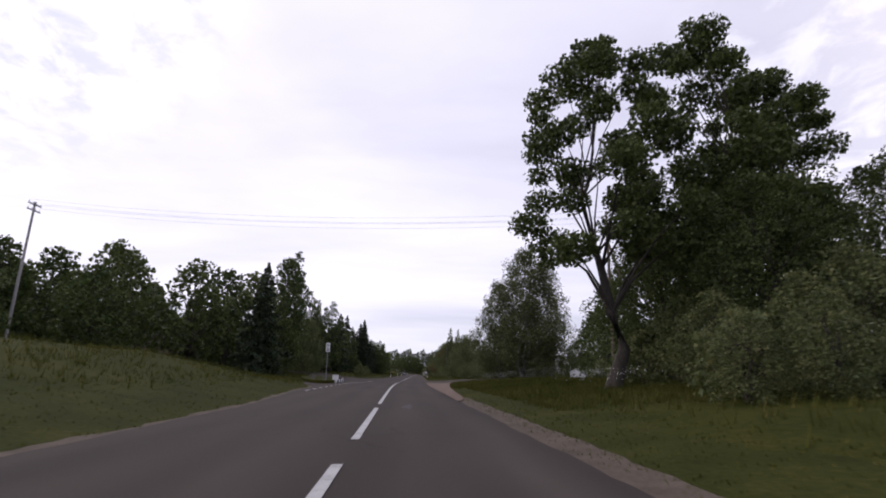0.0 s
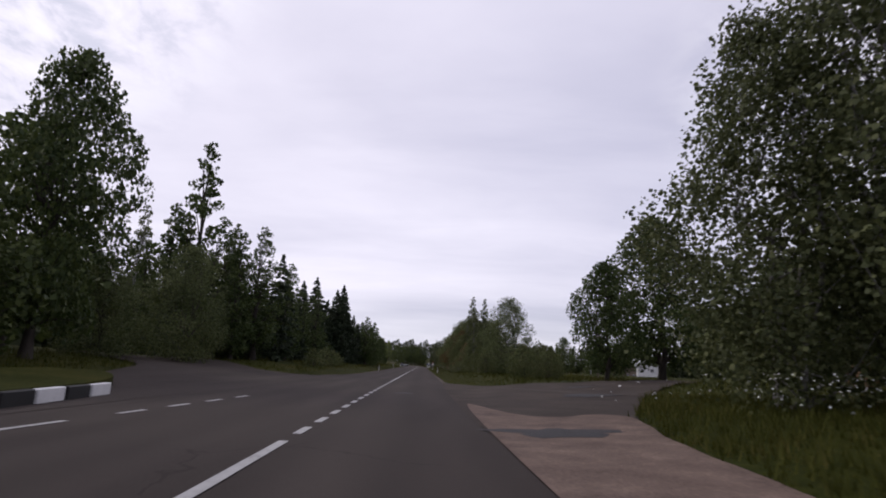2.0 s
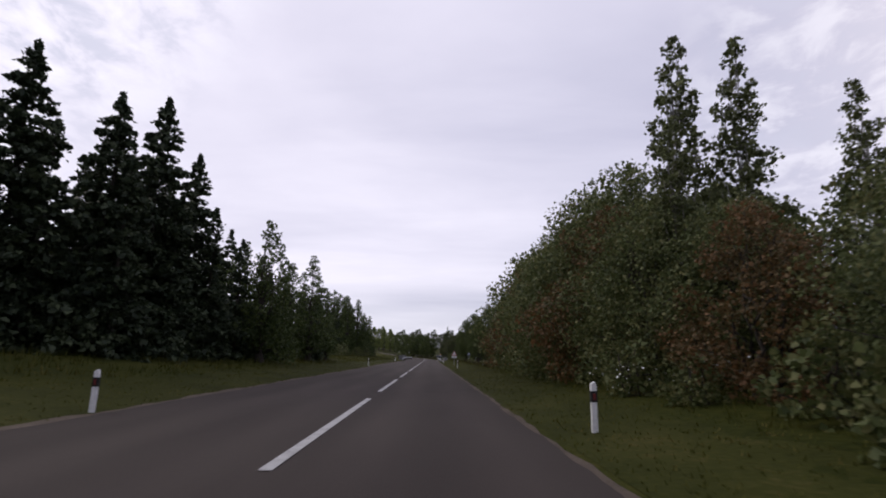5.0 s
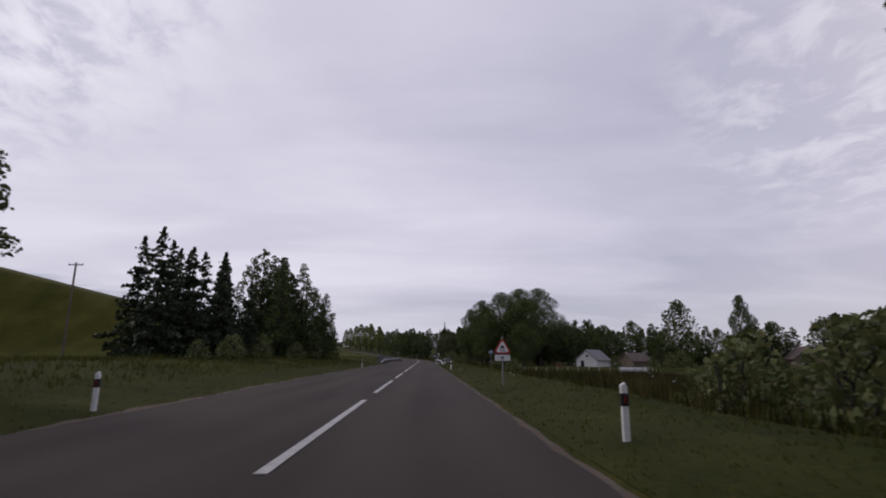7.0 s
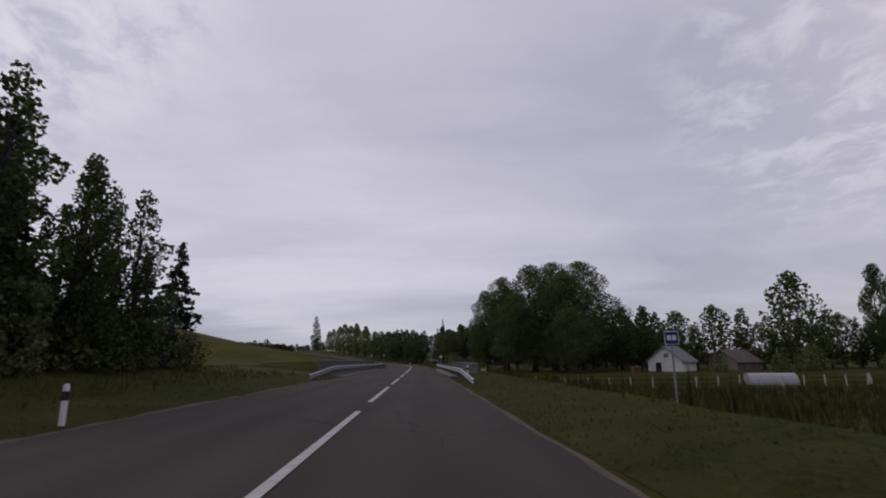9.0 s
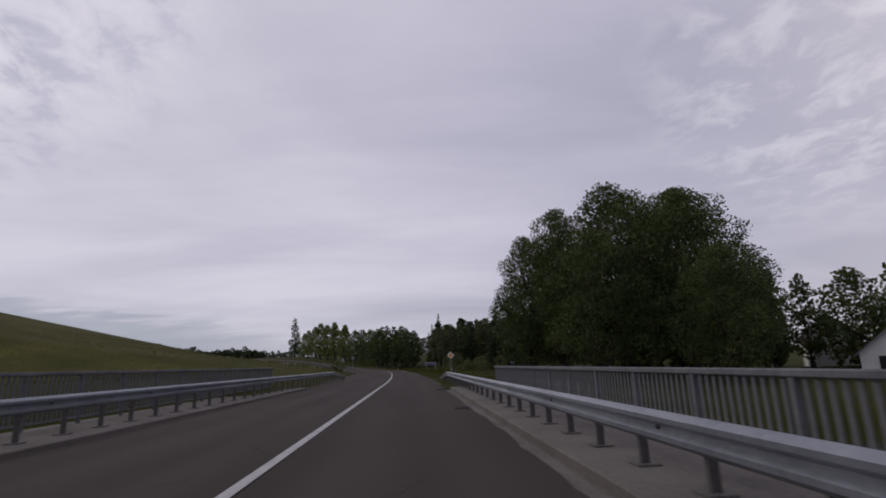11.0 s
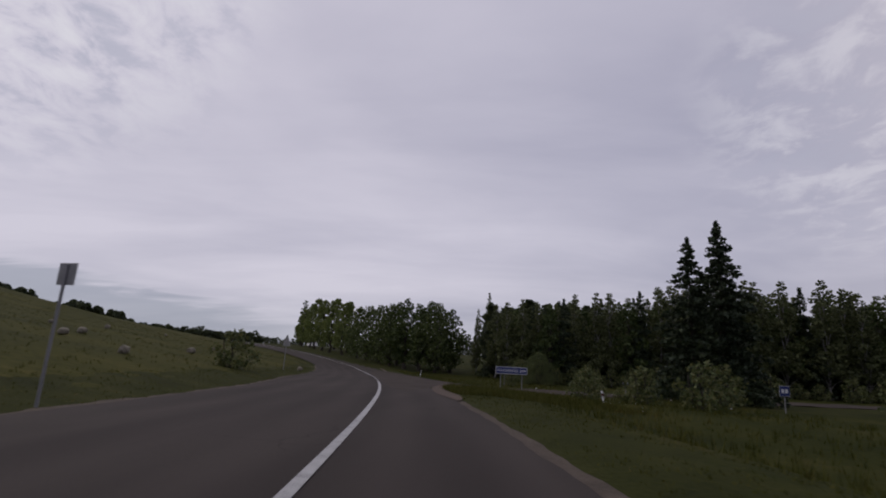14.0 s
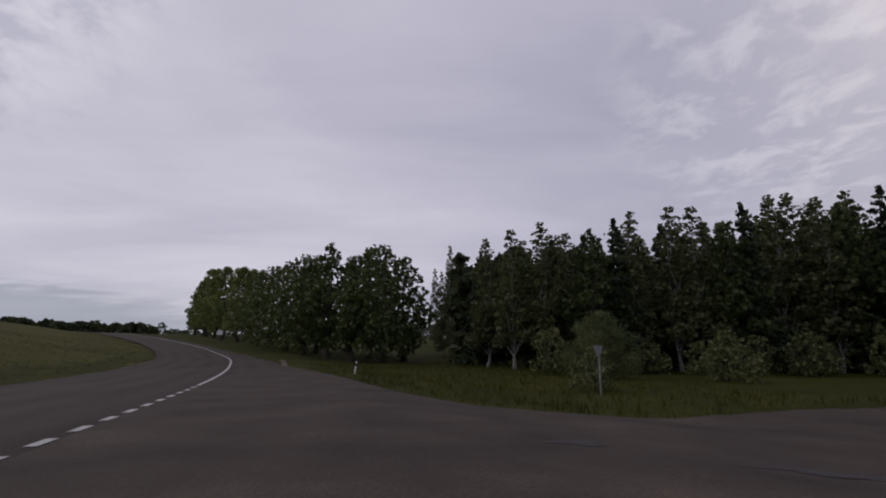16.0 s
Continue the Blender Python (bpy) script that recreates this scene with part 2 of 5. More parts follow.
YELLOW = plain("yellow_sign_face", (0.72, 0.32, 0.02), 0.4)
BLUE = plain("blue_sign_face", (0.02, 0.035, 0.16), 0.4)
POST_GREY = plain("grey_post", (0.25, 0.25, 0.26), 0.6, 0.3)
POLE_CONCRETE = plain("pole_concrete", (0.30, 0.29, 0.28), 0.9)
FENCE_POST = material("fence_concrete", [(0.26, 0.25, 0.23), (0.40, 0.39, 0.36), (0.52, 0.50, 0.47)], scale=1.5, fine=12, rough=0.9, bump=0.2)
WOOD = material("weathered_wood", [(0.08, 0.06, 0.045), (0.15, 0.12, 0.09), (0.22, 0.18, 0.14)], scale=1.5, fine=20, rough=0.9, bump=0.4, stretch=(1, 1, 0.2))
BROWN_BOARDS = material("brown_boards", [(0.065, 0.035, 0.018), (0.11, 0.06, 0.029), (0.15, 0.085, 0.042)], scale=1.0, fine=15, rough=0.85, bump=0.3)
LIME_WASH = material("lime_washed_wall", [(0.58, 0.57, 0.54), (0.70, 0.69, 0.66), (0.78, 0.77, 0.74)], scale=0.8, fine=10, rough=0.9, bump=0.15)
ROOF_GREY = material("grey_roof_sheet", [(0.12, 0.12, 0.13), (0.18, 0.18, 0.19), (0.24, 0.24, 0.25)], scale=0.8, fine=8, rough=0.85, bump=0.3)
ROOF_BROWN = material("brown_roof_sheet", [(0.07, 0.05, 0.045), (0.11, 0.085, 0.075), (0.15, 0.12, 0.1)], scale=0.8, fine=8, rough=0.85, bump=0.3)
FILM = plain("greenhouse_film", (0.28, 0.29, 0.30), 0.35)
GLASS = plain("window_glass", (0.05, 0.055, 0.065), 0.1)
STRAW = material("straw", [(0.13, 0.115, 0.085), (0.20, 0.18, 0.14), (0.27, 0.245, 0.20)], scale=2.0, fine=20, rough=0.95, bump=0.6)
PETAL = plain("white_petals", (0.7, 0.7, 0.68), 0.8)
WATER = plain("river_water", (0.03, 0.035, 0.035), 0.08)
CABLE = plain("black_cable", (0.03, 0.03, 0.03))
FAR_WOOD = leafage("far_wood", (0.018, 0.028, 0.014), (0.032, 0.045, 0.020), (0.055, 0.07, 0.03))


def worn(m):
    """Wheel tracks along the lanes, hair cracks and repaired seams on asphalt."""
    nt = m.node_tree
    b = nt.nodes["Principled BSDF"]
    colour = b.inputs["Base Color"].links[0].from_socket

    def node(kind, **values):
        n = nt.nodes.new(kind)
        for k, v in values.items():
            n.inputs[k.replace("_", " ")].default_value = v
        return n

    def math_node(op, a, c=None):
        n = nt.nodes.new("ShaderNodeMath")
        n.operation = op
        for k, v in enumerate((a, c)):
            if v is None:
                continue
            if isinstance(v, (int, float)):
                n.inputs[k].default_value = v
            else:
                nt.links.new(v, n.inputs[k])
        return n.outputs[0]

    uv = nt.nodes.new("ShaderNodeUVMap")
    uv.uv_map = "lane"
    sep = nt.nodes.new("ShaderNodeSeparateXYZ")
    nt.links.new(uv.outputs[0], sep.inputs[0])
    across = math_node("ABSOLUTE", sep.outputs[0])
    track = math_node("COSINE", math_node("MULTIPLY", math_node("SUBTRACT", across, 0.95), 2 * math.pi / 1.6))
    drift = node("ShaderNodeTexNoise", Scale=0.12, Detail=3.0)
    nt.links.new(uv.outputs[0], drift.inputs["Vector"])
    tracks = math_node("ADD", 1.0, math_node("MULTIPLY", track, math_node("MULTIPLY", drift.outputs["Fac"], 0.17)))
    co = nt.nodes.new("ShaderNodeTexCoord")
    bend = node("ShaderNodeTexNoise", Scale=0.9, Detail=4.0)
    nt.links.new(co.outputs["Object"], bend.inputs["Vector"])
    add = nt.nodes.new("ShaderNodeVectorMath")
    add.operation = "MULTIPLY_ADD"
    nt.links.new(bend.outputs["Color"], add.inputs[0])
    add.inputs[1].default_value = (1.4, 1.4, 0)
    nt.links.new(co.outputs["Object"], add.inputs[2])
    cell = node("ShaderNodeTexVoronoi", Scale=0.32)
    cell.feature = "DISTANCE_TO_EDGE"
    nt.links.new(add.outputs[0], cell.inputs["Vector"])
    line = math_node("LESS_THAN", cell.outputs["Distance"], 0.0055)
    where = node("ShaderNodeTexNoise", Scale=0.07, Detail=3.0)
    nt.links.new(co.outputs["Object"], where.inputs["Vector"])
    cracked = math_node("MULTIPLY", line, math_node("GREATER_THAN", where.outputs["Fac"], 0.57))
    factor = math_node("MULTIPLY", tracks, math_node("SUBTRACT", 1.0, math_node("MULTIPLY", cracked, 0.28)))
    mul = nt.nodes.new("ShaderNodeVectorMath")
    mul.operation = "SCALE"
    nt.links.new(colour, mul.inputs[0])
    nt.links.new(factor, mul.inputs["Scale"])
    nt.links.new(mul.outputs[0], b.inputs["Base Color"])


worn(ASPHALT)


# ---- mesh helpers ----
def raw(name, verts, faces, mat, smooth=False):
    me = bpy.data.meshes.new(name)
    me.from_pydata([tuple(v) for v in verts], [], faces)
    me.materials.append(mat)
    if smooth:
        me.polygons.foreach_set("use_smooth", [True] * len(me.polygons))
    me.update()
    return me


def part(name, data, mat, parent, label=""):
    """Links a bmesh or a mesh as one mesh object under a thing or a part."""
    if isinstance(data, bmesh.types.BMesh):
        me = bpy.data.meshes.new(name)
        data.to_mesh(me)
        data.free()
    else:
        me = data
    if mat and not me.materials:
        me.materials.append(mat)
    ob = new(name, me)
    if parent:
        ob.parent = parent
    return tagged(ob, label=label)


def box(x0, x1, y0, y1, z0, z1, bevel=0.0):
    bm = bmesh.new()
    bmesh.ops.create_cube(bm, size=1, matrix=Matrix.Translation(((x0 + x1) / 2, (y0 + y1) / 2, (z0 + z1) / 2)) @ Matrix.Diagonal((x1 - x0, y1 - y0, z1 - z0, 1)))
    if bevel:
        bmesh.ops.bevel(bm, geom=bm.edges[:], offset=bevel, segments=1, affect="EDGES")
    return bm


def rod(a, b, r0, r1=None, sides=8, bm=None):
    """A tapered round bar from a to b."""
    bm = bm or bmesh.new()
    a, b = Vector(a), Vector(b)
    m = Matrix.Translation((a + b) / 2) @ (b - a).to_track_quat("Z", "Y").to_matrix().to_4x4()
    bmesh.ops.create_cone(bm, cap_ends=True, segments=sides, radius1=r0, radius2=r0 if r1 is None else r1, depth=(b - a).length, matrix=m)
    return bm


def slab(outline, y0, y1, bevel=0.0):
    """An outline in x and z, drawn out along y."""
    bm = bmesh.new()
    f = bm.faces.new([bm.verts.new((x, y0, z)) for x, z in outline])
    ex = bmesh.ops.extrude_face_region(bm, geom=[f])
    bmesh.ops.translate(bm, vec=(0, y1 - y0, 0), verts=[v for v in ex["geom"] if isinstance(v, bmesh.types.BMVert)])
    bmesh.ops.recalc_face_normals(bm, faces=bm.faces[:])
    if bevel:
        bmesh.ops.bevel(bm, geom=bm.edges[:], offset=bevel, segments=1, affect="EDGES")
    return bm


def thing(name, m, label, category, group="", kind=""):
    e = new(name)
    e.empty_display_size = 0.2
    e.matrix_basis = m
    return tagged(e, label, category, group, kind)


# ---- the lie of the land ----
def sm(v, a, b):
    v = np.clip((v - a) / (b - a), 0, 1)
    return v * v * (3 - 2 * v)


BEND_Y = (-100, -10, 10, 20, 30, 40, 50, 60, 70, 300, 326, 336, 345, 357, 369, 381, 393, 405, 417, 430, 445, 465, 480, 490, 500, 520, 550, 600, 700, 900, 1100)
BEND_X = (5.4, 2.45, 1.78, 1.45, 1.08, 0.72, 0.36, 0.1, 0, 0, -0.02, -0.24, -0.5, -0.92, -1.39, -2.08, -3.15, -4.6, -6.3, -8.45, -11.4, -16.2, -22.3, -27.2, -32.6, -44.5, -64, -99, -172, -330, -490)
RISE_Y = (-100, 438, 455, 466, 480, 500, 520, 550, 600, 700, 1000, 4000)
RISE_Z = (0, 0, 0.35, 0.7, 1.5, 3.0, 4.4, 6.4, 8.6, 11.5, 18, 30)


def cx(y):
    """The middle of the road: straight, then a long bend to the left."""
    y = np.asarray(y, float)
    return sum(np.interp(y + o, BEND_Y, BEND_X) for o in (-6, -4, -2, 0, 2, 4, 6)) / 7


def dcx(y):
    return cx(np.asarray(y, float) + 0.5) - cx(np.asarray(y, float) - 0.5)


def rz(y):
    y = np.asarray(y, float)
    return sum(np.interp(y + o, RISE_Y, RISE_Z) for o in (-12, -6, 0, 6, 12)) / 5


def edge_l(y):
    """How far the asphalt reaches to the left: wider at the turning lane and in the bend."""
    y = np.asarray(y, float)
    return 4.4 + 1.3 * sm(y, 26, 48) + 1.7 * sm(y, 48, 60) - 2.8 * sm(y, 100, 116) + 0.5 * sm(y, 190, 215) - 0.4 * sm(y, 262, 276) + 1.3 * sm(y, 322, 340) + 1.0 * sm(y, 385, 410)


def edge_r(y):
    """How far the asphalt reaches to the right."""
    y = np.asarray(y, float)
    return 3.45 - 0.3 * sm(y, 336, 352) + 0.3 * sm(y, 395, 405) + 1.4 * sm(y, 436, 465)


BRIDGE_A, BRIDGE_B = 279.0, 316.0


def wobble(x, y, k=1.0):
    return np.sin(x * 0.31 * k + 1.3) * np.cos(y * 0.23 * k) + 0.5 * np.sin(x * 0.83 * k + y * 0.61 * k)


def land(x, y):
    """Height of the ground; the road bed lies a little under the asphalt."""
    x, y = np.asarray(x, float), np.asarray(y, float)
    slope = dcx(y)
    d = (x - cx(y)) / np.sqrt(1 + slope ** 2)
    el = edge_l(y)
    L, R = np.maximum(0, -d - el - 0.6), np.maximum(0, d - 4.4)
    bank = np.minimum(2.3, 0.2 * L) * (1 - sm(y, 48, 66))
    yard = np.minimum(1.4, 0.07 * L) * sm(y, 48, 66) * (1 - sm(y, 100, 115))
    left_mid = np.minimum(0.9, 0.11 * L) * sm(y, 100, 115) * (1 - sm(y, 322, 345))
    hill = (0.165 * np.minimum(L, 40) + 0.245 * np.clip(L - 40, 0, 120)) * sm(y, 322, 350)
    r0 = np.minimum(0.9, 0.12 * R) * (1 - sm(y, 55, 70))
    r1 = np.minimum(0.8, 0.05 * R) * sm(y, 55, 70) * (1 - sm(y, 98, 110))
    r2 = np.minimum(0.4, 0.1 * R) * sm(y, 98, 110) * (1 - sm(y, 186, 196))
    r3 = (np.minimum(0.25, 0.1 * R) - 1.6 * sm(R, 2.5, 8)) * sm(y, 186, 200) * (1 - sm(y, 288, 318))
    r4 = -np.minimum(0.45, 0.06 * np.maximum(0, R - 1)) * sm(y, 378, 395) - 1.2 * sm(R, 1.6, 8) * sm(y, 288, 318) * (1 - sm(y, 375, 395))
    h = bank + yard + left_mid + hill + r0 + r1 + r2 + r3 + r4
    river = sm(y, 284, 293) * (1 - sm(y, 303, 311)) * 3.9
    river = river * (1 - sm(np.abs(x), 60, 90))
    rough = 0.06 * wobble(x, y) * sm(np.maximum(L, R), 0.5, 5) + 0.02 * wobble(x, y, 4) * sm(np.maximum(L, R), 0.1, 2)
    bed = -0.07 * (1 - sm(np.maximum(d - 3.4, -d - el + 0.2), 0, 0.9))
    far = sm(np.abs(d), 60, 260)
    return rz(y) * (1 - 0.5 * far) + h + rough + bed - river


def axis(stops):
    out = []
    for a, b, step in stops:
        out += list(np.arange(a, b, step))
    return np.array(out + [stops[-1][1]])


gx = axis([(-2500, -400, 150), (-400, -100, 20), (-100, -30, 4), (-30, -12, 1.5), (-12, 12, 0.5), (12, 30, 1.5), (30, 100, 5), (100, 400, 25), (400, 2500, 150)])
gy = axis([(-300, -40, 20), (-40, 10, 5), (10, 440, 2.2), (440, 620, 5), (620, 1200, 20), (1200, 4000, 200)])


def sheet(name, xs, ys, mat, lift=0.0):
    X, Y = np.meshgrid(xs, ys)
    Z = land(X, Y) + lift - 0.1 * in_paved(X, Y)
    verts = np.stack([X, Y, Z], -1).reshape(-1, 3)
    nx, ny = len(xs), len(ys)
    faces = [(j * nx + i, j * nx + i + 1, (j + 1) * nx + i + 1, (j + 1) * nx + i) for j in range(ny - 1) for i in range(nx - 1)]
    return raw(name, verts, faces, mat, True)


def ribbon(name, ys, left, right, lift, mat, cols=6, follow=False):
    """A strip along the road between two offsets from its middle; follow lays it on the land."""
    ys = np.asarray(ys, float)
    l = left(ys) if callable(left) else np.full(len(ys), left)
    r = right(ys) if callable(right) else np.full(len(ys), right)
    verts = []
    for y, a, b in zip(ys, l, r):
        s = float(dcx(y))
        n = np.array([1, -s]) / math.hypot(1, s)
        for k in range(cols):
            d = a + (b - a) * k / (cols - 1)
            px, py = float(cx(y)) + n[0] * d, y + n[1] * d
            z = float(land(px, py)) if follow else float(rz(y))
            if follow and -edge_l(y) - 0.6 < d < 4.4:
                z = max(z, float(rz(y)) - 0.05)
            verts.append((px, py, z + lift))
    n = len(ys)
    faces = [(j * cols + i, j * cols + i + 1, (j + 1) * cols + i + 1, (j + 1) * cols + i) for j in range(n - 1) for i in range(cols - 1)]
    me = raw(name, verts, faces, mat, True)
    # across and along the lane, for wear that follows the wheels
    share = np.linspace(0, 1, cols)
    lane = np.stack([l[:, None] + (r - l)[:, None] * share, np.repeat(ys[:, None], cols, 1)], -1).reshape(-1, 2)
    index = np.empty(len(me.loops), np.int32)
    me.loops.foreach_get("vertex_index", index)
    me.uv_layers.new(name="lane").data.foreach_set("uv", lane[index].astype(np.float32).ravel())
    return me


def frayed(base, amp, seed):
    return lambda y: base + amp * (0.6 * np.sin(y * 0.7 + seed) + 0.5 * np.sin(y * 2.3 + 2 * seed) + 0.35 * np.sin(y * 5.1 + seed))


road_ys = np.concatenate([np.arange(-60, 460, 0.5), np.arange(460, 1000, 6)])
road = new("road", ribbon("road", road_ys, lambda y: frayed(0, 0.05, 1)(y) - edge_l(y), lambda y: edge_r(y) + frayed(0, 0.05, 2)(y), 0.0, ASPHALT, 15))
tagged(road, "worn grey-brown asphalt country road", "road", kind="structure")
for n, (y0, y1) in enumerate(((-60, 38), (98, BRIDGE_A), (BRIDGE_B + 1, 390), (449, 462))):
    o = new(f"shoulder_right_{n + 1}", ribbon("shoulder", np.arange(y0, y1, 0.5), lambda y: edge_r(y) - 0.15, lambda y: edge_r(y) + frayed(0.16, 0.05, 3)(y * 1.7) + 0.5 * (1 - sm(np.abs(y - 30), 12, 26)) + 0.18 * sm(y, 340, 356) + 0.12 * (1 - sm(y, 112, 124)), 0.02, DIRT, 5, True))
    tagged(o, "narrow brown gravel shoulder along the asphalt edge", "shoulder", kind="structure")
for n, (y0, y1) in enumerate(((-60, 55), (107, BRIDGE_A), (BRIDGE_B + 1, 462))):
    o = new(f"shoulder_left_{n + 1}", ribbon("shoulder", np.arange(y0, y1, 0.5), lambda y: frayed(-0.3, 0.10, 5)(y) - edge_l(y), lambda y: 0.15 - edge_l(y), 0.02, DIRT, 5, True))
    tagged(o, "narrow brown gravel shoulder along the asphalt edge", "shoulder", kind="structure")
for n, (y0, y1) in enumerate(((-20, 52), (106, BRIDGE_A - 1), (BRIDGE_B + 2, 387))):
    o = new(f"verge_right_{n + 1}", ribbon("verge", np.arange(y0, y1, 0.5), lambda y: edge_r(y) + 0.3, lambda y: edge_r(y) + frayed(2.9, 0.35, 4)(y), 0.012, MOWN, 9, True))
    tagged(o, "mown light green grass strip beside the shoulder", "verge", kind="structure")
for n, (y0, y1) in enumerate(((-20, 50), (112, BRIDGE_A - 1), (BRIDGE_B + 4, 462))):
    o = new(f"verge_left_{n + 1}", ribbon("verge", np.arange(y0, y1, 0.5), lambda y: frayed(-3.2, 0.4, 6)(y) - edge_l(y), lambda y: -edge_l(y) - 0.22, 0.012, MOWN, 9, True))
    tagged(o, "mown light green grass strip beside the shoulder", "verge", kind="structure")

PAVED = []


def in_paved(x, y):
    """Whether points lie on one of the paved tracts."""
    x, y = np.asarray(x, float), np.asarray(y, float)
    out = np.zeros(x.shape, bool)
    for pts in PAVED:
        inside = np.zeros(x.shape, bool)
        for (ax, ay), (bx, by) in zip(pts, pts[1:] + pts[:1]):
            if ay != by:
                inside ^= ((ay > y) != (by > y)) & (x < (bx - ax) * (y - ay) / (by - ay) + ax)
        out |= inside
    return out


def tract(name, outline, mat, lift, label, category, step=0.8):
    """A paved or bare patch of ground with the given corners, laid on the land."""
    if mat is not GRASS:
        PAVED.append(list(outline))
    bm = bmesh.new()
    bm.faces.new([bm.verts.new((x, y, 0)) for x, y in outline])
    xs, ys = [p[0] for p in outline], [p[1] for p in outline]
    for axis_no, lo, hi in ((0, min(xs), max(xs)), (1, min(ys), max(ys))):
        v = lo + step
        while v < hi:
            co, no = ((v, 0, 0), (1, 0, 0)) if axis_no == 0 else ((0, v, 0), (0, 1, 0))
            bmesh.ops.bisect_plane(bm, geom=bm.verts[:] + bm.edges[:] + bm.faces[:], plane_co=co, plane_no=no)
            v += step
    for v in bm.verts:
        d = v.co.x - float(cx(v.co.y))
        z = float(land(v.co.x, v.co.y))
        if -edge_l(v.co.y) - 0.6 < d < 4.6:
            z = max(z, float(rz(v.co.y)) - 0.012) if d > 3.3 or d < -edge_l(v.co.y) + 0.2 else float(rz(v.co.y)) - 0.012
        v.co.z = z + lift
    me = bpy.data.meshes.new(name)
    bm.to_mesh(me)
    bm.free()
    me.materials.append(mat)
    return tagged(new(name, me), label, category, kind="structure")


def blot(x, y, rx, ry, seed):
    """A ragged patch outline."""
    out = []
    for k in range(26):
        a = 2 * math.pi * k / 26
        r = 1 + 0.22 * math.sin(3 * a + seed) + 0.16 * math.sin(5 * a + 2 * seed) + 0.12 * math.sin(9 * a + 3 * seed)
        out.append((x + rx * r * math.cos(a), y + ry * r * math.sin(a)))
    return out


def rounded(pts, rounds=2):
    for _ in range(rounds):
        out = []
        for a, b in zip(pts, pts[1:] + pts[:1]):
            out += [(a[0] * 0.75 + b[0] * 0.25, a[1] * 0.75 + b[1] * 0.25), (a[0] * 0.25 + b[0] * 0.75, a[1] * 0.25 + b[1] * 0.75)]
        pts = out
    return pts


tract("side_road_right", rounded([(3.2, 63), (5.6, 67), (6.2, 71), (7.9, 75.5), (11.2, 82.6), (20.5, 97.5), (60, 128), (58, 132), (28, 108), (13.5, 96.2), (9.5, 94.4), (6.3, 92.6), (5.0, 93.4), (4.4, 96), (3.2, 98)]), OLD_ASPHALT, 0.02, "broken old asphalt side road with potholes", "side road")
tract("side_road_gravel", rounded([(4.3, 33), (4.9, 37), (4.95, 44), (5.05, 50), (5.25, 56), (5.6, 62), (6.0, 69), (7.2, 73.6), (6.6, 74.6), (5.2, 73.8), (4.4, 75), (3.9, 77.5), (3.4, 79), (3.35, 66), (3.65, 55), (4.0, 44), (4.2, 38)], 2), GRAVEL, 0.03, "bare pinkish gravel along the mouth of the side road", "gravel")
tract("lay_by", rounded([(-6.5, 54), (-8.0, 58), (-9.0, 66), (-9.8, 73), (-13, 88), (-17, 98), (-40, 112), (-40, 118), (-16, 109), (-9, 103), (-6.5, 106), (-5.5, 96), (-5.5, 70)]), LAY_BY, 0.02, "asphalt turning lane and bus lay-by", "lay-by")
for k, (x0, x1, y0, y1) in enumerate(((3.5, 5.9, 70.5, 71.8), (9.6, 11.6, 88.6, 89.4), (7.7, 10.6, 81.8, 83.4), (0.9, 1.7, 82.9, 83.7), (2.0, 2.35, 28.2, 30.4))):
    tract("asphalt_patch", blot((x0 + x1) / 2, (y0 + y1) / 2, (x1 - x0) / 2, (y1 - y0) / 2, k), PATCH, 0.036 if x0 > 3.4 else 0.017, "dark tar patch in the broken asphalt", "road patch", 0.6)
tract("side_road_far", rounded([(-2.0, 389), (-0.9, 394), (-0.3, 398.5), (0.3, 402.0), (1.4, 404.8), (3.2, 407), (6, 409), (12, 410.6), (24, 413), (70, 424), (70, 433), (24, 424), (13, 421), (6, 419.4), (2.6, 419.6), (0.2, 423), (-1.8, 431), (-4.2, 440), (-8, 450), (-11, 455), (-8.6, 430), (-5.0, 410)]), OLD_ASPHALT, 0.02, "worn asphalt side road joining at the bend", "side road")
tract("side_road_far_gravel", rounded([(0.9, 384), (1.2, 388), (0.6, 393), (0.3, 396.4), (0.5, 400.4), (1.4, 403.2), (2.8, 405.2), (5.4, 407.6), (8, 409.2), (5.8, 409.3), (2.9, 407.4), (1.1, 405.4), (0.0, 402.6), (-0.4, 397), (-0.2, 391), (0.5, 386)], 2), GRAVEL_DULL, 0.03, "pale gravel worn bare in the junction mouth", "gravel")
for k, (x0, y0, rx, ry) in enumerate(((1.6, 413.8, 0.42, 0.34), (4.3, 412.2, 1.0, 0.3), (6.8, 412.6, 0.6, 0.26), (2.6, 409.4, 0.35, 0.3))):
    tract("asphalt_patch", blot(x0, y0, rx, ry, k + 5), PATCH, 0.026, "dark ragged pothole patch in the side road", "road patch", 0.6)


ground = new("ground", sheet("ground", gx, gy, GRASS))
ground.data.materials.append(SUNLIT_HAY)
gyx = np.array([p.center[:2] for p in ground.data.polygons])
hay = (gyx[:, 1] > 322) & (gyx[:, 1] < 620) & (gyx[:, 0] - cx(gyx[:, 1]) < -edge_l(gyx[:, 1]) - 1.5)
ground.data.polygons.foreach_set("material_index", hay.astype(np.int32))
tagged(ground, "rough green meadow and mown verge beside the road", "ground", kind="structure")


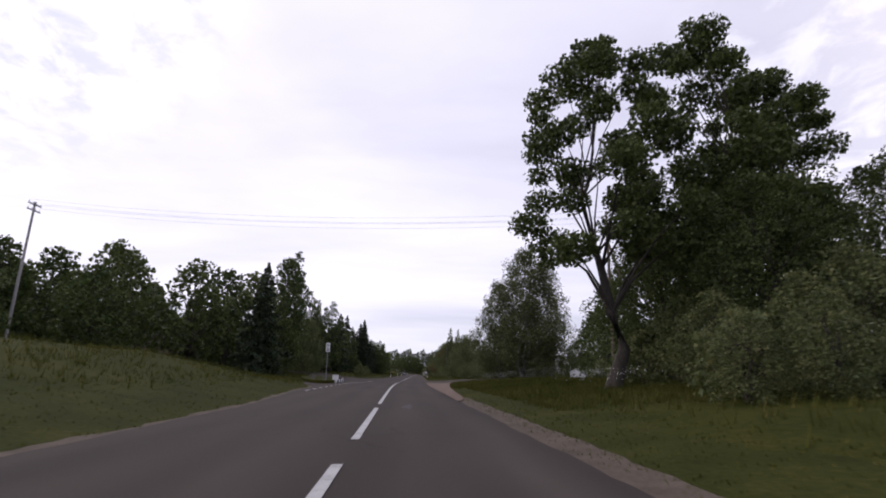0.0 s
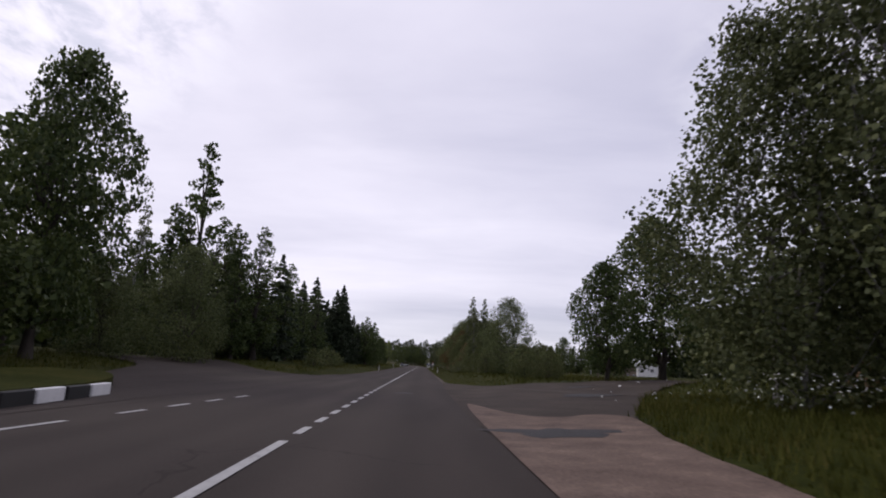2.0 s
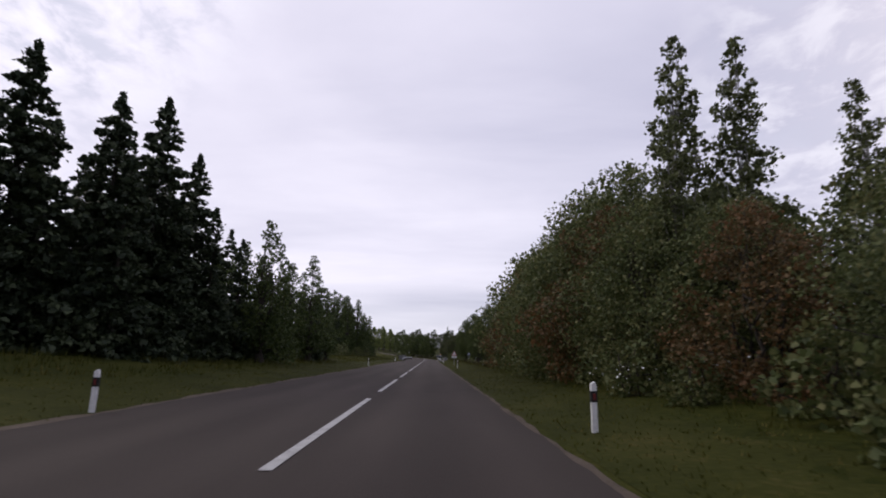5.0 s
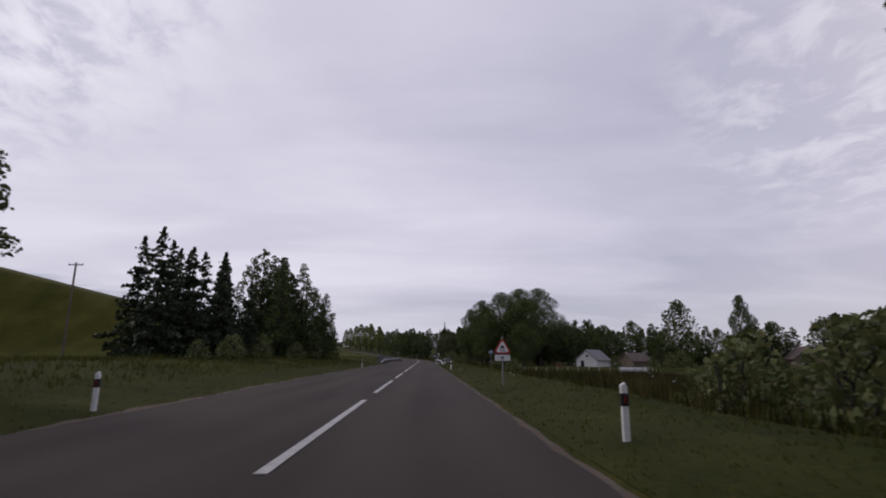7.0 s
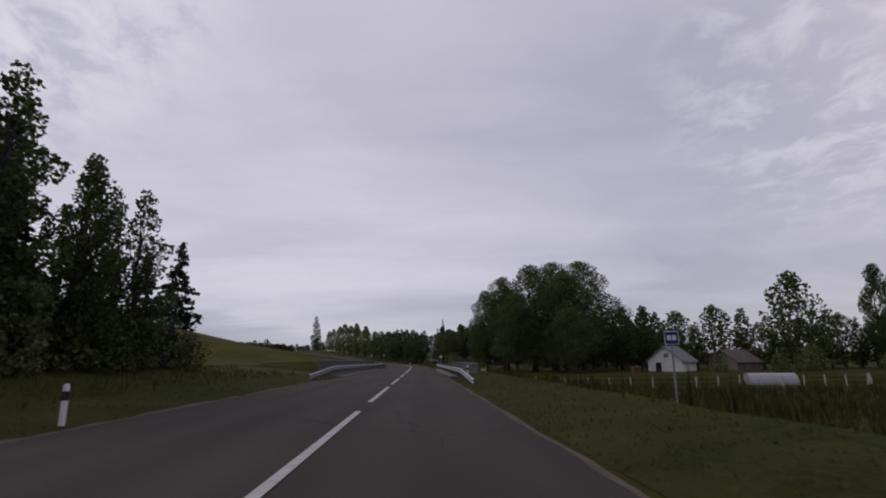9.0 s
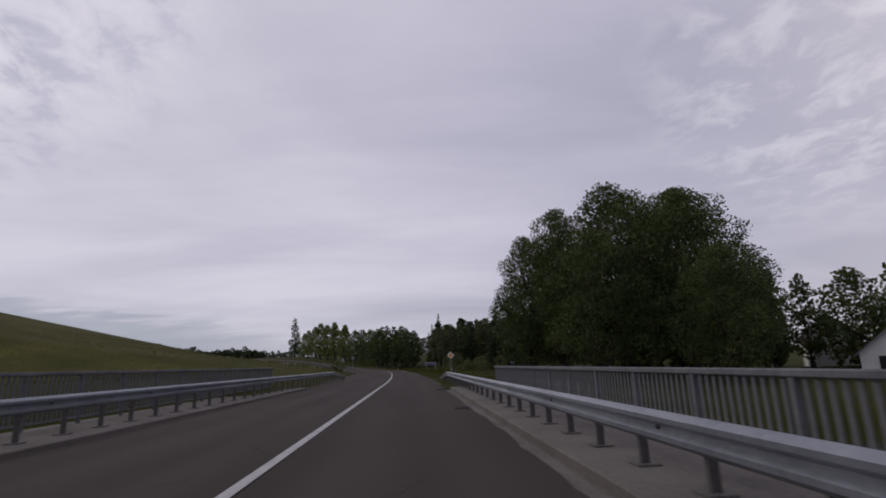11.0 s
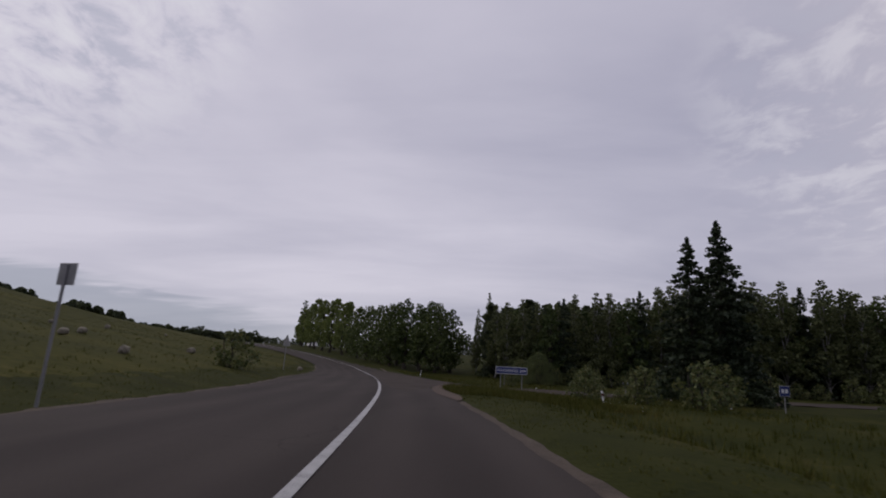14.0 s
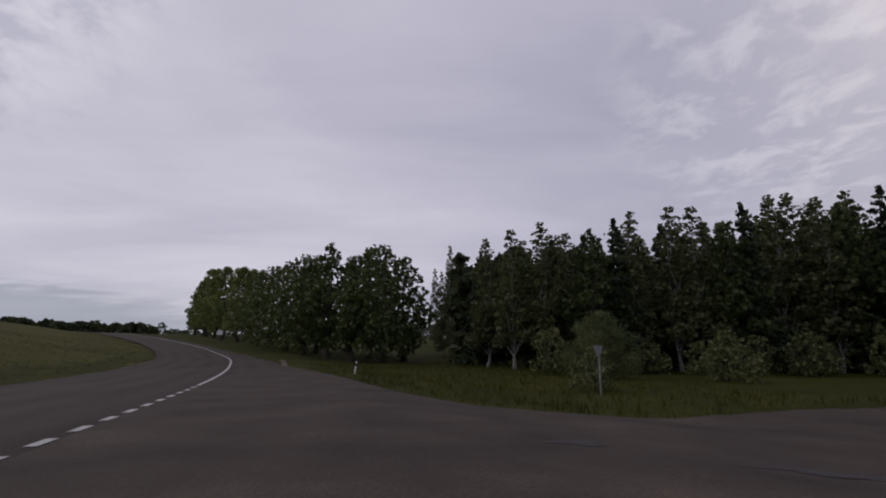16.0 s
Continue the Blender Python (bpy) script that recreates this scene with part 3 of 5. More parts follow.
def stripe(y0, y1, d, w=0.15, mat=PAINT, name="road_marking", label="worn white painted road line", lie=False):
    n = max(2, int((y1 - y0) / 2) + 1)
    o = new(name, ribbon(name, np.linspace(y0, y1, n), (lambda y: d(y) - w / 2) if callable(d) else d - w / 2, (lambda y: d(y) + w / 2) if callable(d) else d + w / 2, 0.03 if lie else 0.012, mat, 2, lie))
    return tagged(o, label, "road marking", "road markings", "structure")


for a in (-19.5, -6.5, 6.0):
    stripe(a, a + 9.3 + 1.8 * (a > 0), 0)
stripe(19.7, 28.2, 0)
stripe(30.4, 69.2, 0)
for a in np.arange(70, 97, 1.75):
    stripe(a, a + 0.95, 0)
stripe(98, 139, 0)
for a in np.arange(141.2, 285, 12.2):
    stripe(a, min(a + 9.3, 286.6), 0)
stripe(287.4, 404.9, 0, 0.155)
for a in np.arange(405.5, 428, 1.4):
    stripe(a, a + 0.7, 0, 0.16)
stripe(428.2, 640, 0, 0.16)
for a in np.arange(42.3, 60, 2.7):
    stripe(a, a + 1.35, -4.9)
stripe(61.4, 70.6, lambda y: -4.9 + (y - 61.4) * 0.085)
for a in np.arange(72, 78, 1.8):
    stripe(a, a + 0.9, lambda y: -4.0 + (y - 72) * 0.08)



# ---- trees ----
rng = np.random.default_rng(7)


def unit(n):
    v = rng.normal(size=(n, 3))
    return v / np.linalg.norm(v, axis=1, keepdims=True)


def leaves(name, at, size, mat, hang=0.0, out=None, slim=0.5, cup=0.25):
    """Many small folded leaf sprays: two triangles each, at the given places."""
    n = len(at)
    ax = unit(n)
    if out is not None:
        ax = ax * 0.9 + out
    ax[:, 2] -= hang
    ax /= np.linalg.norm(ax, axis=1, keepdims=True) + 1e-9
    side = np.cross(ax, unit(n))
    side /= np.linalg.norm(side, axis=1, keepdims=True) + 1e-9
    up = np.cross(ax, side)
    s = size * rng.uniform(0.6, 1.35, (n, 1))
    v = np.empty((n, 4, 3))
    v[:, 0] = at - ax * s * 0.5
    v[:, 1] = at + side * s * slim + up * s * cup
    v[:, 2] = at + ax * s * 0.5
    v[:, 3] = at - side * s * slim + up * s * cup
    me = bpy.data.meshes.new(name)
    me.vertices.add(4 * n)
    me.vertices.foreach_set("co", v.ravel())
    me.loops.add(4 * n)
    me.loops.foreach_set("vertex_index", np.arange(4 * n))
    me.polygons.add(n)
    me.polygons.foreach_set("loop_start", np.arange(0, 4 * n, 4))
    me.update(calc_edges=True)
    me.materials.append(mat)
    return me


def limbs(name, lines, mat, sides=6):
    """Tapered limbs: each a list of (place, radius)."""
    verts, faces = [], []
    for line in lines:
        first = len(verts)
        for k, (p, r) in enumerate(line):
            q = line[min(k + 1, len(line) - 1)][0]
            o = line[max(k - 1, 0)][0]
            w = Vector(q) - Vector(o)
            t = w.to_track_quat("Z", "Y").to_matrix()
            for i in range(sides):
                a = 2 * math.pi * i / sides
                verts.append(Vector(p) + t @ Vector((r * math.cos(a), r * math.sin(a), 0)))
        for k in range(len(line) - 1):
            for i in range(sides):
                a, b = first + k * sides + i, first + k * sides + (i + 1) % sides
                faces.append((a, b, b + sides, a + sides))
    return raw(name, verts, faces, mat, True)


def bent(a, b, r0, r1, sag=0.0, n=5, jig=0.15):
    a, b = np.array(a, float), np.array(b, float)
    length = np.linalg.norm(b - a)
    out = []
    for k in range(n + 1):
        f = k / n
        p = a + (b - a) * f + np.array([0, 0, sag * math.sin(math.pi * f) * length])
        if 0 < k < n:
            p += rng.normal(size=3) * jig * length * 0.12
        out.append((tuple(p), r0 + (r1 - r0) * f))
    return out


def broadleaf(name, height, spread, bare, count, leaf_size, leaf_mat, bark, label, category="tree", clumps=46, droop=0.0, shape=1.0, trunks=1, lean=0.0, gap=0.55, girth=0.022, clump=1.0):
    """A tree of clumps on limbs. bare: the share of the height without a crown; shape over 1 narrows the top."""
    global rng
    rng = np.random.default_rng(int(height * 10 + spread * 100))
    tree = thing(name, Matrix(), label, category)
    lines, spots = [], []
    foot = [(rng.uniform(-0.4, 0.4) * (trunks > 1), rng.uniform(-0.4, 0.4) * (trunks > 1)) for _ in range(trunks)]
    tops = [(fx + rng.uniform(-1, 1) * spread * 0.2 * (1 + 0.4 * (trunks > 1)) + lean, fy + rng.uniform(-1, 1) * spread * 0.2 * (1 + 0.4 * (trunks > 1)), height * rng.uniform(0.74, 0.86)) for fx, fy in foot]
    r0 = max(0.05, height * girth) / trunks ** 0.4
    for (fx, fy), tp in zip(foot, tops):
        base = bent((fx, fy, -0.3), tp, r0 * 1.15, 0.03, n=8, jig=0.25 if shape < 1.15 else 0.1)
        base[0] = (base[0][0], r0 * 1.7)
        lines.append(base)
    for k in range(clumps):
        f = ((k + rng.uniform()) / clumps) ** 0.9
        z = height * (bare + (1 - bare) * f)
        g = (z / height - bare) / (1 - bare)
        wide = spread * (max(0.05, math.sin(math.pi * min(1, 0.12 + 0.88 * g) ** (0.75 / shape))) ** 0.7)
        a = k * 2.399 + rng.uniform(-0.5, 0.5)
        rad = wide * math.sqrt(rng.uniform(0.12, 1.0))
        c = np.array([rad * math.cos(a) + lean * g, rad * math.sin(a), z])
        spots.append((c, clump * spread * rng.uniform(*((0.17, 0.34) if shape < 1.15 else (0.30, 0.52))) * ((0.75 + 0.5 * (1 - g)) if shape < 1.15 else (0.36 + 0.85 * (1 - g)))))
        if rng.uniform() < 0.7:
            trunk = lines[k % trunks]
            j = min(len(trunk) - 2, max(1, int((z / height - 0.12) * len(trunk))))
            lines.append(bent(trunk[j][0], c, trunk[j][1] * 0.45, 0.015, sag=0.08 - droop * 0.3, n=3))
    for ln in lines[:trunks]:
        part("trunk", limbs("trunk", [ln], bark), bark, tree)
    tagged(part("branchwork", limbs("branchwork", lines[trunks:], bark, 3), bark, tree), kind="stuff")
    weight = np.array([r ** 2 for _, r in spots])
    share = rng.multinomial(count, weight / weight.sum())
    at, out = [], []
    for (c, r), n in zip(spots, share):
        u = unit(n)
        rad = r * rng.uniform(gap, 1.12, (n, 1)) ** 0.8
        p = c + u * rad * np.array([1.15, 1.15, 0.8])
        if droop:
            p[:, 2] -= droop * rng.exponential(0.5, n) * r * 1.6
        at.append(p)
        out.append(u)
    at, out = np.concatenate(at), np.concatenate(out)
    part("crown", leaves("crown", at, leaf_size, leaf_mat, hang=droop * 1.2, out=out * 0.4), leaf_mat, tree)
    return tree


def spruce(name, height, spread, count, leaf_size, label, bare=0.03, sparse=0.0):
    """A conical tree with whorls of drooping boughs."""
    global rng
    rng = np.random.default_rng(int(height * 10 + spread * 100))
    tree = thing(name, Matrix(), label, "tree")
    lines = [bent((0, 0, -0.3), (0, 0, height), height * 0.016, 0.02, n=6, jig=0.05)]
    whorls = int(height * 9)
    at, out = [], []
    boughs = []
    for k in range(whorls):
        g = min(0.99, max(0.0, (k + rng.uniform(-4, 4)) / whorls))
        z = height * (bare + (0.985 - bare) * max(0, g))
        reach = spread * (1 - max(0, g)) ** 0.85 * rng.uniform(0.8, 1.1) + 0.12
        for j in range(1):
            if rng.uniform() < sparse:
                continue
            a = k * 2.399 + rng.uniform(-0.4, 0.4)
            r = reach * rng.uniform(0.55, 1.2)
            tip = np.array([r * math.cos(a), r * math.sin(a), z - r * 0.28 + 0.1 * r * rng.uniform()])
            boughs.append((np.array([0, 0, z]), tip, r))
            if k % 3 == 0 and r > 0.8:
                lines.append([((0, 0, z), 0.03), (tuple(tip), 0.008)])
    w = np.array([r for *_, r in boughs])
    for (a, b, r), n in zip(boughs, rng.multinomial(count, w / w.sum())):
        f = rng.uniform(0.08, 1.05, (n, 1)) ** 0.75
        p = a + (b - a) * f
        p = p + rng.normal(size=(n, 3)) * (0.09 + 0.10 * r * (1.1 - f)) * np.array([1, 1, 0.55])
        p[:, 2] -= 0.12 * r * rng.uniform(0, 1, n)
        at.append(p)
        out.append(np.repeat([(b - a) / (np.linalg.norm(b - a) + 1e-6)], n, 0))
    top = np.stack([rng.normal(size=40) * 0.06, rng.normal(size=40) * 0.06, height * (0.94 + 0.06 * rng.uniform(size=40))], 1)
    at.append(top)
    out.append(np.repeat([[0, 0, 1.0]], 40, 0))
    at, out = np.concatenate(at), np.concatenate(out)
    part("trunk", limbs("trunk", lines[:1], BARK, 6), BARK, tree)
    tagged(part("boughwork", limbs("boughwork", lines[1:], BARK, 3), BARK, tree), kind="stuff")
    part("crown", leaves("crown", at, leaf_size, NEEDLE, out=out * 0.9, slim=0.3), NEEDLE, tree)
    return tree


placed = {}


def plant(tree, x, y, scale=1.0, tall=None, turn=None, label="", sink=0.1):
    """Stands a tree, or a copy of it, on the ground."""
    turn = rng.uniform(0, 360) if turn is None else turn
    m = Matrix.Translation((x, y, float(land(x, y)) - sink)) @ Matrix.Rotation(radians(turn), 4, "Z") @ Matrix.Diagonal((scale, scale, tall or scale, 1))
    if tree.name not in placed:
        placed[tree.name] = True
        ob = tree
        ob.matrix_basis = m
        ob["first_scale"] = scale
    else:
        ob = copy_thing(tree, m @ Matrix.Diagonal([1 / v for v in tree.scale] + [1]))
    if label:
        tagged(ob, label)
    return ob


ASH = broadleaf("ash_tree", 20, 5.2, 0.34, 21000, 0.21, LEAF_ASH, BARK, "tall old ash tree with forked dark trunk and open crown", clumps=44, gap=0.3, girth=0.015, clump=0.72)
OAK = broadleaf("oak_tree", 17, 6.2, 0.19, 25000, 0.2, LEAF_ASH, BARK, "broad dark green oak tree with dense rounded crown", clumps=58)
LIME = broadleaf("lime_tree", 14, 4.9, 0.12, 15500, 0.25, LEAF_LIME, BARK, "round dense lime tree with short dark trunk", clumps=54)
FAR_OAK = broadleaf("oak_tree", 17, 6.2, 0.10, 2400, 0.6, LEAF_ASH, BARK, "broad dark oak tree", clumps=50)
FAR_LIME = broadleaf("lime_tree", 14, 4.9, 0.10, 3600, 0.46, LEAF_LIME, BARK, "round dark lime tree", clumps=48)
BIRCH = broadleaf("birch_tree", 17, 4.3, 0.10, 22000, 0.175, LEAF_BIRCH, BIRCH_BARK, "weeping birch tree with hanging twigs and pale stems", clumps=64, droop=0.75, trunks=4, gap=0.3, girth=0.012)
SLIM_BIRCH = broadleaf("slim_birch_tree", 12, 1.25, 0.12, 5200, 0.16, LEAF_BIRCH, BIRCH_BARK, "slim young birch with airy upright crown", clumps=46, droop=0.35, shape=1.5, gap=0.3, girth=0.008)
ASPEN = broadleaf("aspen_tree", 15, 2.0, 0.10, 3700, 0.275, LEAF_LIME, BARK, "tall narrow aspen tree with dark foliage", clumps=38, shape=1.5)
BRIGHT = broadleaf("grove_tree", 16, 3.6, 0.12, 4000, 0.42, LEAF_BRIGHT, BARK, "sunlit light green tree at the edge of the grove", clumps=36)
WOOD_TREE = broadleaf("wood_tree", 16, 2.9, 0.16, 1750, 0.5, LEAF_LIME, BARK, "dark green tree in the roadside wood", clumps=34, shape=1.2)
NEAR_WOOD = broadleaf("wood_tree", 16, 2.95, 0.08, 5600, 0.28, LEAF_LIME, BARK, "dark green tree at the edge of the roadside wood", clumps=44, shape=1.2)
WOOD_BIRCH = broadleaf("wood_birch", 17, 2.1, 0.18, 2400, 0.36, LEAF_BIRCH, BIRCH_BARK, "straight forest birch with pale stem and narrow crown", clumps=40, shape=1.5, girth=0.009)
WILLOW = broadleaf("willow", 9, 3.6, 0.0, 21000, 0.125, LEAF_WILLOW, BARK, "rounded grey-green willow leafy down to the grass", clumps=90, trunks=3, gap=0.3, girth=0.014)
NEAR_THICKET = broadleaf("thicket_bush", 6.5, 3.05, 0.0, 14000, 0.105, LEAF_SHRUB, BARK, "dense mixed roadside shrub, dull green", "bush", clumps=52, trunks=3, gap=0.4)
THICKET = broadleaf("thicket_bush", 6.5, 3.0, 0.0, 5600, 0.165, LEAF_SHRUB, BARK, "dense mixed roadside shrub, dull green", "bush", clumps=44, trunks=3, gap=0.4)
ROWAN = broadleaf("rowan_bush", 5.5, 2.4, 0.0, 8500, 0.11, LEAF_RUST, BARK, "rust-tinged rowan shrub in the thicket", "bush", clumps=34, trunks=3, gap=0.4)
BUSH = broadleaf("bush", 2.6, 1.5, 0.0, 700, 0.21, LEAF_SHRUB, BARK, "low dull green bush in the grass", "bush", clumps=26, trunks=3, gap=0.4)
SPRUCE = spruce("spruce_tree", 15, 4.1, 10500, 0.36, "dark spruce tree with drooping boughs to the ground")
SPRUCE_B = spruce("spruce_tree", 14, 3.4, 3000, 0.46, "dark pointed spruce tree with ragged outline", sparse=0.1)
YOUNG_SPRUCE = spruce("young_spruce", 9, 2.4, 3000, 0.32, "young dark spruce tree at the end of the wood")

rng = np.random.default_rng(11)

# south side of the first junction
plant(ASH, 11.3, 33.8, 0.9, turn=200)
plant(ASH, 23.8, 38.5, 0.98, turn=310, label="big dark roadside tree with open branching crown")
plant(ASH, 18.8, 36.8, 1.06, turn=75, label="big dark roadside tree with open branching crown")
for x, y, s in ((17.6, 32, 0.56), (25, 42, 0.95), (29, 48, 0.8), (23.5, 30, 0.6), (15.2, 37.5, 0.5)):
    plant(OAK, x, y, s, label="big dark roadside tree with dense crown")
plant(LIME, 25.7, 57.5, 1.14, label="large lime tree behind the cable pole")
for x, y, s in ((13.5, 28.5, 0.55), (15.4, 26.5, 0.6), (17.2, 26.4, 0.75), (19.6, 26.5, 0.8), (14.2, 32.5, 0.6), (22, 29, 0.9), (11.5, 23.8, 0.38), (13.2, 22.8, 0.42)):
    plant(THICKET, x, y, s, label="dense dark shrub under the roadside trees")
plant(BUSH, 13.2, 34.6, 1.0)
plant(BUSH, 12.4, 25.4, 1.0)
plant(BIRCH, 15.4, 74, 1.02, 0.96, turn=10)
plant(BIRCH, 18.2, 75.2, 0.85, 0.9, turn=130)
plant(BIRCH, 12.4, 75.6, 0.8, 0.74, turn=230)
plant(FAR_OAK, 33, 95, 0.72, label="round dark tree beside the farm pole")
plant(LIME, 22.0, 104.5, 0.94, 0.98)
plant(LIME, 35.5, 107.5, 0.85)
plant(LIME, 15.4, 99, 0.5, 0.62, label="young lime tree at the side road")
plant(WILLOW, 12.0, 121.6, 0.9, 0.97)
plant(BUSH, 14, 119, 1.1)
for x, y, s in ((9.0, 118.5, 0.42), (8.6, 122.5, 0.46), (8.8, 127, 0.5), (9.2, 131, 0.52), (9.6, 134.5, 0.6), (11.6, 126, 0.55), (12.2, 130, 0.6), (10.6, 105.6, 0.46), (13, 106.5, 0.42)):
    plant(THICKET, x, y, s, label="low dull green roadside shrub")
plant(BUSH, 9.6, 131, 1.2)
for x, y, s in ((14, 113, 0.8), (16, 117, 1.0), (20, 110, 0.7), (24, 62, 1.0), (30, 70, 1.2), (27, 80, 1.1)):
    plant(BUSH, x, y, s)
# farm wood far on the right
for k in range(16):
    x, y = 62 + 9 * k * 0.8 + rng.uniform(-3, 3), 100 + 8 * (k % 5) + 3.5 * k
    plant((WOOD_TREE, ASPEN, FAR_OAK)[k % 3], x, y, 0.5 + 0.22 * rng.uniform(), label="tree in the far wood behind the farm")

# left side: old trees over the bank, then the dark spruce belt
for x, y, tr, s in ((-26, 76, FAR_OAK, 0.72), (-17, 74.5, SPRUCE, 0.92), (-33, 70, FAR_OAK, 0.75), (-40, 84, FAR_OAK, 0.85), (-47, 80, FAR_LIME, 1.0), (-30, 62, FAR_LIME, 0.62), (-38, 60, FAR_LIME, 0.75), (-46, 62, FAR_OAK, 0.8), (-25, 84, FAR_LIME, 0.9), (-52, 70, FAR_LIME, 1.1), (-34, 52, FAR_LIME, 0.55), (-42, 50, FAR_LIME, 0.7), (-54, 52, FAR_OAK, 0.8), (-60, 60, FAR_OAK, 0.9)):
    plant(tr, x, y, s * (1 if tr is SPRUCE else 1.08), label="dark old tree behind the grass bank" if tr is not SPRUCE else "")
plant(LIME, -17.8, 88, 0.74, 1.2, label="tall dark round-headed tree behind the lay-by")
plant(FAR_OAK, -25, 95, 0.9, label="dark broad tree behind the lay-by")
plant(FAR_OAK, -16.5, 82, 0.42, 0.45, label="small dark tree beside the bus stop")
plant(ASPEN, -24.4, 119.5, 1.45, 1.68, label="tall dark poplar standing above the wood")
plant(ASPEN, -27.0, 119, 1.3, 1.15, label="tall dark poplar standing above the wood")
plant(WILLOW, -18, 105, 0.95, 1.05, label="rounded willow at the edge of the wood")
plant(WILLOW, -22, 100, 0.8, label="rounded willow at the edge of the wood")
plant(SLIM_BIRCH, -32, 122, 1.4, 1.5)
plant(SLIM_BIRCH, -18.4, 115, 1.1, 1.2)
plant(SLIM_BIRCH, -20, 118, 1.1, 1.15)
for k in range(32):
    x, y = -15.6 - 3.6 * (k % 4) + rng.uniform(-1, 1), 111 + 1.15 * k
    plant((ASPEN, NEAR_WOOD, SPRUCE_B)[k % 3], x, y, (0.77 - 0.10 * float(sm(y, 114, 128))) - 0.1 * (y > 130) + 0.16 * rng.uniform(), label="dark tree in the roadside spruce belt")
for x, y, s in ((-14.4, 164.4, 1.02), (-15.1, 161.2, 0.93), (-18.9, 159.8, 1.06), (-21.2, 159, 1.0), (-19.4, 154.5, 0.8), (-14.6, 169.5, 0.92), (-13.6, 160.5, 0.72), (-16.2, 152.8, 0.66), (-17, 168, 0.86), (-19.5, 165.5, 0.84), (-22.5, 166, 0.8), (-13.2, 165, 0.68), (-20, 150.5, 0.7), (-16.6, 159, 0.8), (-17.2, 163.5, 0.86), (-22.8, 162, 0.85), (-24.5, 158, 0.8), (-20.3, 157, 0.78), (-12.6, 168.5, 0.7), (-15.2, 167, 0.82), (-18, 170, 0.8), (-11.8, 171.5, 0.6)):
    plant(SPRUCE if s > 0.9 else SPRUCE_B, x, y, s)
for x, y, s in ((-20, 143, 0.66), (-23, 146, 0.68), (-18.5, 140, 0.62), (-26, 150, 0.8), (-17.5, 145, 0.55)):
    plant(NEAR_WOOD, x, y, s)
for k in range(13):
    y = 172 + 2.1 * k
    plant((NEAR_WOOD, ASPEN, SPRUCE_B)[k % 3], -10.4 - 3.6 * (k % 2) + rng.uniform(-0.8, 0.8), y, 0.47 + 0.16 * rng.uniform(), label="dark tree of the roadside wood edge")
for x, y, s in ((-17, 174, 0.85), (-21, 177, 0.9), (-16.5, 181, 0.8), (-20, 186, 0.85), (-17, 191, 0.75), (-15.5, 197, 0.7), (-26, 170, 0.9), (-29, 162, 1.0)):
    plant(SPRUCE_B, x, y, s, label="dark spruce tree deep in the roadside wood")
for k in range(5):
    plant(BUSH, -9.5 - 2.5 * rng.uniform(), 118 + 5.4 * k + rng.uniform(-1, 1), 0.55 + 0.4 * rng.uniform())
for x, y, s in ((-21.4, 229, 0.82), (-20, 232, 0.74), (-18.6, 236, 0.7), (-23, 238, 0.8), (-17.5, 241, 0.6), (-22.5, 246, 0.9), (-22.4, 233, 0.8), (-20.6, 236, 0.76), (-24.6, 232, 0.8), (-21, 242, 0.8), (-25, 240, 0.84), (-19.2, 239, 0.62)):
    plant(SPRUCE_B, x, y, s)
for x, y, tr, s in ((-21, 256, ASPEN, 1.0), (-18, 255, NEAR_WOOD, 0.85), (-15.4, 255.5, NEAR_WOOD, 0.8), (-19.5, 261, ASPEN, 0.95), (-16, 262, NEAR_WOOD, 0.72), (-14.2, 259, NEAR_WOOD, 0.62), (-23.5, 259, NEAR_WOOD, 0.9), (-17, 251, ASPEN, 0.86), (-14.8, 266, SPRUCE_B, 0.5)):
    plant(tr, x, y, s, label="tall dark tree in the clump beside the field")
for x, y, tr, s in ((-20, 258, NEAR_WOOD, 0.9), (-13.4, 262.5, NEAR_WOOD, 0.6), (-17.4, 258, SPRUCE_B, 0.85), (-21.5, 262, NEAR_WOOD, 0.85), (-18.5, 266, NEAR_WOOD, 0.66)):
    plant(tr, x, y, s, label="tall dark tree filling the clump beside the field")
plant(YOUNG_SPRUCE, -15.8, 272.2, 1.0)
plant(YOUNG_SPRUCE, -14.9, 269, 0.62)
for k in range(14):
    plant(BUSH, -13 - 4 * rng.uniform(), 224 + 3.4 * k, 0.6 + 0.4 * rng.uniform())

# right side hedge of shrubs and young birches
rng = np.random.default_rng(23)
for k in range(24):
    y = 133 + 2.35 * k
    x = 9.2 + 0.9 * float(sm(y, 158, 166)) + 1.6 * (k % 2) + rng.uniform(-0.5, 0.5)
    high = 0.52 + 0.16 * float(sm(y, 140, 148)) + 0.72 * float(sm(y, 149, 160)) + 0.16 * rng.uniform()
    if k < 4:
        plant(BUSH, x, y, 0.9 + 0.3 * rng.uniform())
    else:
        kind = (NEAR_THICKET if y < 172 else THICKET, NEAR_THICKET if y < 172 else THICKET, ROWAN, WILLOW)[(k * 7) % 4]
        plant(kind, x, y, high * (0.7 if kind is WILLOW else 1.0))
for k in range(16):
    y = 134 + 3.5 * k
    plant(THICKET, 13.0 + rng.uniform(-0.6, 2.5), y, 0.5 + 0.2 * float(sm(y, 141, 148)) + 0.62 * float(sm(y, 150, 162)) + 0.2 * rng.uniform())
for x, y, s in ((8.4, 126.7, 0.68), (10.6, 152.9, 1.09), (12.6, 152.4, 1.06), (9.6, 151.4, 0.75), (11.5, 160, 0.9), (13, 167, 1.0), (12, 176, 0.85), (13.2, 148.2, 0.72)):
    plant(SLIM_BIRCH, x, y, s)
